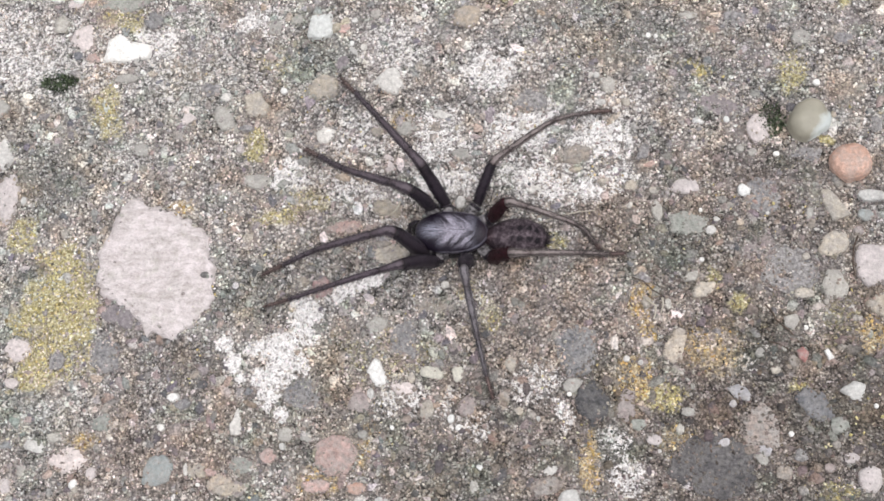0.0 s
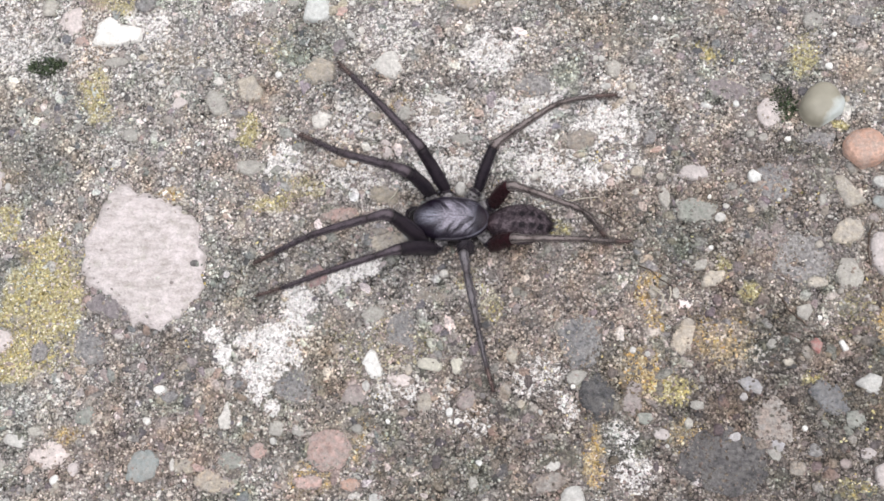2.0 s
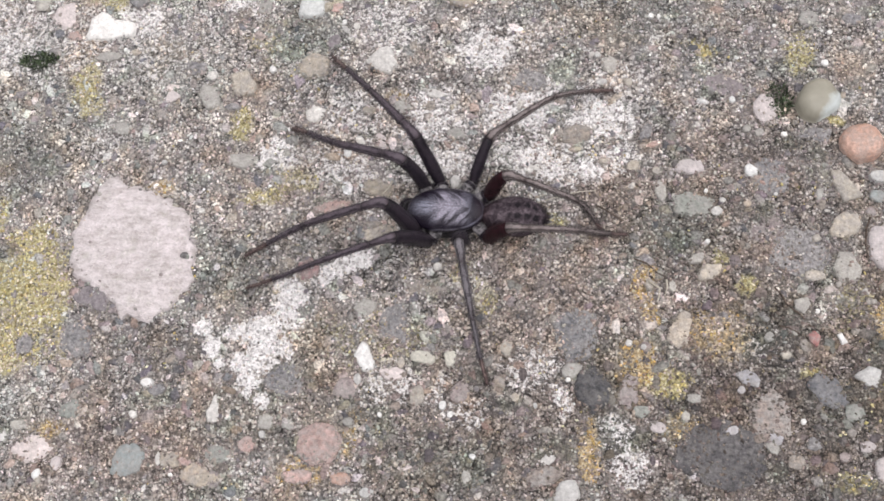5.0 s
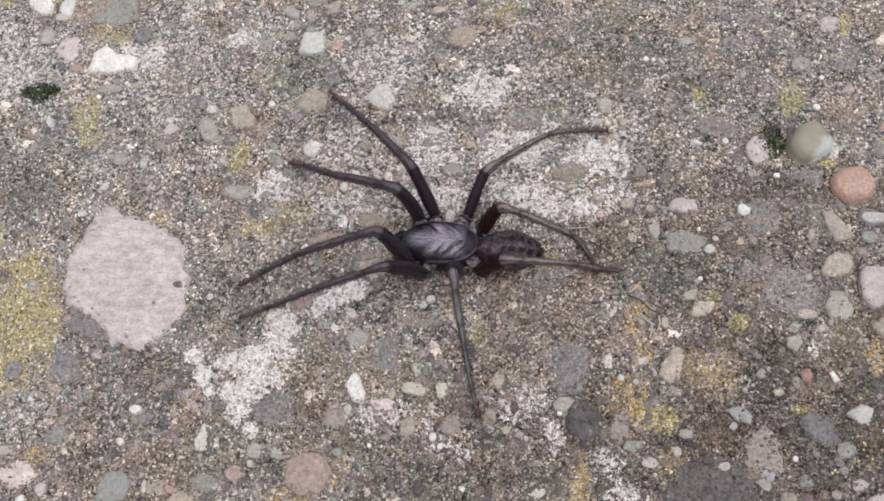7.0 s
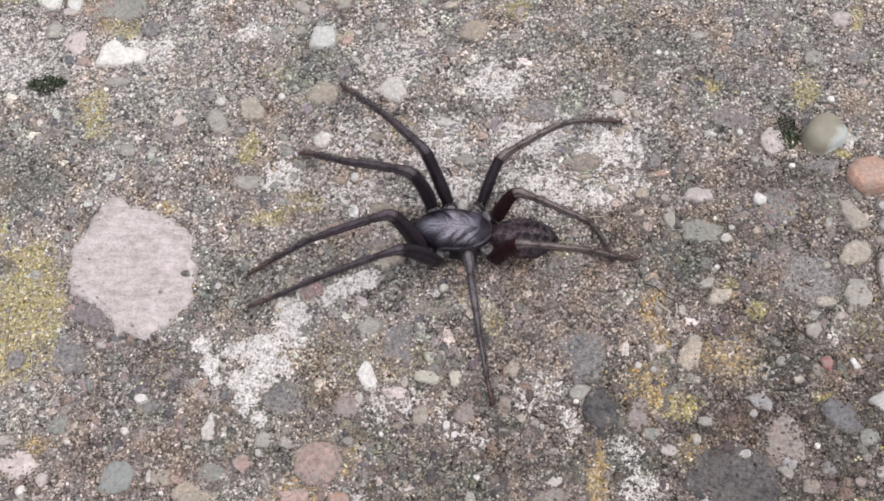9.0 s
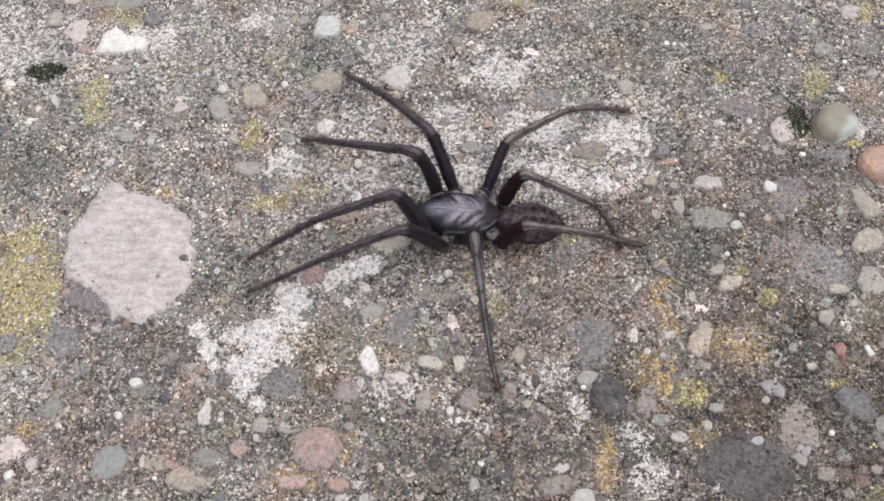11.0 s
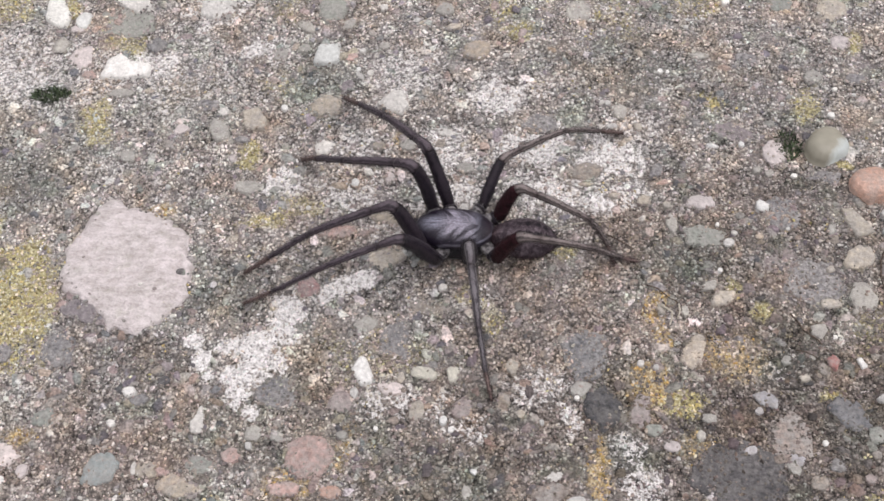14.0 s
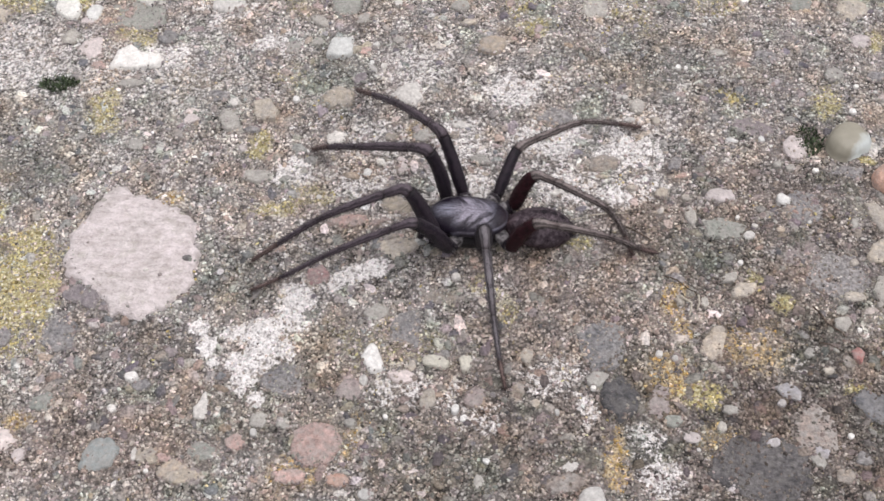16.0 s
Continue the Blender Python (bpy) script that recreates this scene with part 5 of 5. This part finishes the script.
stone(-52.6, 17.5, 1.37, 1.18, -2, "pale", 0.3)
stone(-76.7, 17.7, 1.73, 2.60, -2, "chalk", 0.7)
stone(-75.4, 10.1, 1.91, 4.42, -2, "blush", 0.6)
stone(-72.4, 9.5, 0.50, 0.78, -2, "chalk", 0.5)
stone(-32.6, 11.4, 2.67, 1.42, -7, "pale", 0.6)
stone(-10.8, 6.1, 2.51, 1.55, -22, "tan", 0.5)
stone(-17.9, 3.5, 2.93, 1.2, 3, "rose", 0.35)
stone(1.0, 6.6, 0.89, 1.30, 8, "chalk", 1.2)
stone(-10.7, 13.7, 1.00, 1.71, 8, "blush", 0.4)
stone(24.5, 25.3, 1.15, 1.42, -3, "pale", 0.5)
stone(55, 18.2, 1, 1, 0, "olive", 2.4, ((0, 3.5), (65, 3.8), (90, 3.7), (126, 3.2), (175, 3.4), (206, 3.7), (242, 4), (264, 3.8), (278, 2.9), (333, 3.3)))
stone(60.6, 11.2, 1, 1, 0, "salmon", 1.95, ((25, 3.3), (63, 3.4), (112, 3.1), (146, 3.2), (182, 3.4), (211, 3.1), (259, 3.3), (316, 3.3), (357, 3.4)))
stone(47.0, 17.2, 1.87, 2.47, -2, "blush", 0.5)
stone(44.5, 7.2, 1.10, 1.07, -2, "white", 1.2)
stone(29.5, 14.0, 0.88, 1.55, -23, "slate", 0.6)
stone(41.2, 21.4, 3.10, 1.8, -8, "plum", 0.14)
stone(54.4, 31.9, 1.56, 1.30, 19, "pale", 0.3)
stone(53.9, 12.6, 2.93, 1.35, 3, "slate", 0.12)
stone(35.8, 8.3, 2.39, 1.17, -2, "blush", 0.6)
stone(31.4, 4.6, 0.86, 1.70, 9, "pale", 0.6)
stone(57.8, 4.8, 1, 1, 0, "cream", 0.7, ((24, 1), (104, 2.5), (131, 2.9), (176, 1.6), (262, 2.7), (304, 2.7), (323, 3)))
stone(63.3, 5.9, 2.45, 0.97, -2, "chalk", 0.9)
stone(57.4, -1.4, 1, 1, 0, "cream", 0.9, ((5, 2.4), (47, 2.6), (93, 2), (146, 1.8), (196, 2.5), (219, 2.6), (261, 2), (319, 2)))
stone(62.6, -4.9, 1, 1, 0, "blush", 1, ((8, 3), (58, 3.6), (111, 3.6), (133, 3.3), (212, 2.5), (256, 3.2), (314, 3.7)))
stone(57.2, -7.5, 1, 1, 0, "pale", 0.5, ((71, 2.4), (112, 2.4), (177, 2), (243, 2.7), (306, 2.6), (346, 2.1)))
stone(38, -8, 1, 1, 0, "cream", 0.6, ((34, 2.3), (119, 1.3), (183, 1.8), (217, 2), (294, 1.2), (356, 1.5)))
stone(36.0, 2.5, 3.06, 1.96, -2, "greygreen", 0.3)
stone(47.2, 6.6, 3.19, 3.03, -2, "slate", 0.12)
stone(46.0, -1.3, 3.35, 2.44, 9, "purple", 0.12)
stone(50.7, -4.9, 4.53, 3.90, -1, "slate", 0.12)
stone(39.4, 1.3, 0.84, 0.80, -2, "chalk", 0.5)
stone(36.1, -5.9, 1.53, 0.78, 24, "pale", 0.4)
stone(63.6, -10.9, 1, 1, 0, "tan", 0.6, ((37, 2.5), (109, 1.8), (167, 2.3), (196, 1.9), (267, 1.7), (329, 2.6)))
stone(50.7, -13.1, 1, 1, 0, "pale", 0.5, ((9, 1.2), (58, 1.5), (146, 1.4), (209, 1.3), (274, 1.4)))
stone(55.8, -10.2, 0.49, 0.51, -1, "cream", 0.8)
stone(52, -18, 1, 1, 0, "red", 0.9, ((13, 0.9), (90, 1.2), (153, 1.1), (220, 0.8), (282, 1.4)))
stone(55.75, -18.1, 1, 1, 0, "white", 0.7, ((93, 0.9), (141, 1), (267, 0.9), (326, 0.9)))
stone(33.3, -16.9, 1, 1, 0, "beige", 0.6, ((11, 1.6), (45, 3), (90, 2.3), (140, 1.6), (208, 2.1), (265, 2.3), (313, 2.1)))
stone(34.1, -14.5, 1.00, 0.77, -1, "beige", 0.5)
stone(45.6, -29.2, 2.66, 3.52, 1, "rust", 0.12)
stone(42.6, -23.5, 1, 1, 0, "lilac", 0.6, ((31, 1.2), (99, 1.3), (162, 1.9), (232, 1.1), (315, 2), (344, 1.9)))
stone(41.6, -25.2, 0.57, 0.58, -1, "lilac", 0.4)
stone(58.9, -23.6, 1, 1, 0, "chalk", 0.9, ((29, 2.1), (90, 1.6), (175, 2.1), (250, 1.2), (306, 1.9)))
stone(38.1, -34.3, 6.60, 4.93, -10, "dark", 0.14)
stone(45.9, -32.1, 1.04, 0.92, 1, "lilac", 0.4)
stone(56.7, -28.4, 1.48, 1.40, 0, "greygreen", 0.4)
stone(53.3, -25.7, 3.32, 1.83, -43, "indigo", 0.3)
stone(26.1, -25.0, 1.42, 2.86, -1, "purple", 0.12)
stone(20.9, -25.0, 2.69, 3.21, -1, "dark", 0.5)
stone(18.9, -17.0, 3.06, 3.79, -1, "slate", 0.12)
stone(60.5, -36.2, 1.72, 2.00, -0, "blush", 0.6)
stone(40.1, -30.9, 0.99, 0.65, 20, "lilac", 0.4)
stone(50.7, -19.0, 0.75, 1.14, 30, "brown", 0.4)
stone(-3.6, -20.0, 2.12, 1.04, -16, "ivory", 0.6)
stone(0.6, -20.3, 0.87, 1.39, 4, "ivory", 0.8)
stone(8.6, -18.8, 0.95, 1.12, -1, "cream", 0.4)
stone(18.0, -22.2, 1.53, 1.02, 9, "pale", 0.4)
stone(-14.7, -24.4, 1.95, 1.56, -1, "purple", 0.4)
stone(2.1, -25.2, 1.56, 1.71, -1, "purple", 0.3)
stone(-18.3, -32.6, 1, 1, 0, "rose", 0.4, ((5, 3.6), (55, 3.5), (105, 3.3), (150, 3.7), (205, 3.6), (250, 3.3), (305, 3.4)))
stone(14.2, -37.2, 2.85, 1.48, 15, "rust", 0.6)
stone(17.1, -39.6, 2.05, 1.86, 20, "chalk", 1.0)
stone(-34.3, -27.6, 1, 1, 0, "chalk", 0.5, ((85, 2.6), (200, 1.1), (245, 2.0), (290, 1.9), (345, 1.1)))
stone(-26.4, -29.3, 1.26, 1.30, -0, "pale", 0.5)
stone(-44.6, -23.5, 1.00, 0.73, 14, "white", 1.1)
stone(-46.5, -28.1, 0.74, 0.62, -0, "chalk", 0.5)
stone(-46.6, -34.6, 1, 1, 0, "bluegrey", 0.5, ((15, 2.6), (70, 2.5), (130, 2.4), (185, 2.5), (222, 3.5), (255, 3.0), (310, 2.6)))
stone(-61.6, -33.1, 3.20, 2.12, -0, "blush", 0.3)
stone(-64.2, -29.6, 1.14, 0.80, -0, "pale", 0.4)
stone(-29.0, -32.6, 1.44, 1.03, -0, "rose", 0.5)
stone(-55.9, -27.4, 2.25, 1.25, -0, "greygreen", 0.3)
stone(-35.1, -37.7, 2.52, 1.11, 0, "tan", 0.5)
stone(-23.9, -23.2, 2.97, 2.46, -1, "slate", 0.12)
stone(-72.1, -20.9, 1.36, 0.92, -1, "blush", 0.4)
stone(-71.6, -15.4, 2.72, 1.85, -1, "blush", 0.3)
stone(-56.7, -16.6, 2.28, 3.11, -1, "slate", 0.12)
stone(-41.4, -19.9, 1.11, 0.72, -1, "brown", 0.4)
stone(-3.2, -9.5, 3.03, 1.24, -6, "brown", 0.12)
stone(-8.0, -15.1, 2.13, 3.71, -1, "slate", 0.12)
stone(-12.1, -12.4, 1.77, 1.35, 19, "pale", 0.4)
stone(12.0, 23.2, 2.97, 1.90, -3, "slate", 0.12)
stone(19.0, 14.0, 2.47, 1.76, -2, "brown", 0.5)
stone(-10.5, -1.1, 2.99, 2.01, -2, "cream", 0.5)
stone(-11.4, 0.4, 1.45, 0.55, 3, "brown", 0.7)
stone(-40.4, -3.9, 0.75, 0.56, -1, "dark", 0.8)
stone(-43.8, -6.9, 0.35, 0.28, -0, "purple", 0.9)
stone(-46.1, -6.1, 0.43, 0.37, -0, "chalk", 0.9)
stone(-54.9, 6.4, 0.45, 0.39, -1, "pale", 0.8)
stone(-55.7, -1.4, 0.35, 0.29, -1, "purple", 0.8)
stone(-65.2, 45.9, 1.39, 1.88, -1, "milk", 0.7)
stone(-57.8, 50.5, 4.32, 2.08, -29, "chalk", 0.8)
stone(-58.0, 45.9, 5.14, 3.75, -1, "greygreen", 0.14)
stone(-42.5, 48.4, 3.92, 2.25, -2, "chalk", 0.5)
stone(-22.7, 48.3, 2.60, 3.45, -2, "greygreen", 0.7)
stone(-26.6, 43.8, 2.03, 0.95, -45, "pale", 0.6)
stone(-19.5, 44.4, 1.41, 0.92, 48, "pale", 0.4)
stone(-3.6, 47.3, 1.51, 1.58, -2, "pale", 0.5)
stone(-2.1, 43.3, 1.30, 0.71, 11, "cream", 0.5)
stone(18.3, 46.4, 2.21, 2.63, -2, "pale", 0.3)
stone(58.8, 45.7, 2.81, 2.58, 34, "cream", 0.6)
stone(50.5, 47.3, 2.14, 1.90, -2, "greygreen", 0.3)
stone(59.3, 38.7, 1.39, 1.48, -1, "blush", 0.3)
stone(-78.3, 26.0, 1.93, 1.62, -1, "pale", 0.5)
stone(-82.7, 45.9, 2.63, 2.30, -1, "cream", 0.4)
stone(-30.3, 38.1, 1.13, 1.42, -1, "pale", 0.3)
stone(-40.3, -34.9, 1.72, 1.15, -0, "tan", 0.3)
stone(-36.7, -36.8, 2.19, 1.33, 10, "sandstone", 0.4)
stone(-11.1, -39.5, 0.98, 0.79, 0, "chalk", 0.5)
stone(-60.5, -37.7, 0.79, 1.17, 0, "cream", 0.5)
stone(-67.4, -31.0, 2.04, 0.99, -19, "chalk", 0.4)
stone(21.7, 27.2, 0.54, 0.48, 175, "chalk", 0.40)
stone(30.9, 33.4, 0.44, 0.41, 139, "white", 0.33)
stone(32.1, 33.2, 0.35, 0.33, 53, "white", 0.27)
stone(57.4, 29.3, 0.42, 0.40, 35, "white", 0.32)
stone(60.1, 28.2, 0.34, 0.32, 116, "chalk", 0.25)
stone(56.3, 24.2, 0.59, 0.55, 130, "white", 0.44)
stone(49.3, 30.8, 0.34, 0.32, 47, "white", 0.26)
stone(49.2, 26.6, 0.34, 0.32, 16, "white", 0.26)
stone(40.3, 3.0, 0.51, 0.45, 154, "chalk", 0.38)
stone(38.0, 4.5, 0.34, 0.30, 90, "white", 0.25)
stone(48.0, 3.7, 0.33, 0.30, 45, "chalk", 0.25)
stone(29.3, 21.0, 0.26, 0.24, 70, "white", 0.20)
stone(16.3, 27.3, 0.36, 0.32, 121, "white", 0.27)
stone(6.6, 37.0, 0.55, 0.50, 160, "chalk", 0.41)
stone(49.7, 13.0, 0.50, 0.46, 18, "white", 0.38)
stone(-17.2, 34.5, 0.48, 0.42, 109, "white", 0.36)
stone(-16.8, 38.5, 0.57, 0.51, 24, "chalk", 0.43)
stone(-45.0, 11.6, 0.48, 0.41, 10, "chalk", 0.36)
stone(62.0, -25.7, 0.39, 0.35, 85, "white", 0.30)
stone(56.7, -27.7, 0.40, 0.35, 65, "white", 0.30)
stone(17.5, -23.5, 0.42, 0.36, 164, "white", 0.32)
stone(12.8, -27.2, 0.42, 0.36, 91, "chalk", 0.32)
stone(-9.6, -28.4, 0.44, 0.36, 119, "white", 0.33)
stone(0.7, -28.4, 0.52, 0.43, 42, "white", 0.39)
stone(-0.5, -27.1, 0.69, 0.58, 86, "white", 0.52)
stone(-26.8, -31.2, 0.63, 0.51, 116, "chalk", 0.47)
stone(-38.4, 3.4, 0.57, 0.48, 0, "chalk", 0.43)
stone(-22.6, 7.6, 0.47, 0.40, 140, "chalk", 0.35)
stone(37.9, -3.3, 0.42, 0.37, 15, "white", 0.32)
stone(26.3, -1.9, 0.34, 0.30, 100, "chalk", 0.26)
stone(-24.2, -1.2, 0.46, 0.39, 105, "chalk", 0.35)
stone(-1.5, -6.3, 0.71, 0.61, 25, "chalk", 0.53)
stone(49.8, -29.7, 0.48, 0.42, 85, "white", 0.36)
stone(3.9, -34.4, 0.51, 0.43, 154, "white", 0.38)
stone(-60.4, -36.9, 0.84, 0.67, 64, "white", 0.63)
stone(30.7, -32.1, 0.33, 0.28, 150, "chalk", 0.25)
stone(52.7, -14.0, 0.41, 0.36, 50, "white", 0.30)
stone(-40.1, -37.0, 0.36, 0.29, 170, "white", 0.27)
stone(42.5, 18.8, 0.51, 0.47, 119, "white", 0.39)
stone(-15.8, 12.1, 0.79, 0.75, 135, "white", 0.59)
stone(-28.5, 26.8, 0.55, 0.54, 56, "white", 0.41)
stone(22.6, 27.1, 0.52, 0.52, 76, "chalk", 0.39)
stone(35.4, 42.4, 0.45, 0.49, 15, "chalk", 0.34)
stone(42.0, 47.8, 0.72, 0.81, 4, "white", 0.54)
stone(-14.0, 47.8, 0.67, 0.73, 125, "chalk", 0.50)
stone(-18.4, 37.2, 1.2, 0.9, 20, "rose", 0.35)
stone(-18.8, 31.3, 1.3, 1, 60, "plum", 0.3)
stone(-15.2, 33.7, 0.6, 0.6, 0, "chalk", 0.5)
stone(-16.9, 33.2, 1, 0.45, -40, "chalk", 0.45)
stone(-44.7, 24.0, 1.4, 0.9, 0, "blush", 0.3)
stone(-62.1, 34.3, 1.2, 0.8, 0, "rose", 0.3)
stone(-64.7, -17.4, 1.3, 1.5, 20, "slate", 0.16)
stone(-40.1, -21.5, 0.9, 0.7, 0, "dark", 0.25)
stone(-40.1, -19.1, 1, 0.9, 0, "plum", 0.2)
stone(7.5, -24.3, 1.1, 1.4, 0, "brown", 0.2)

grain_the_stones()
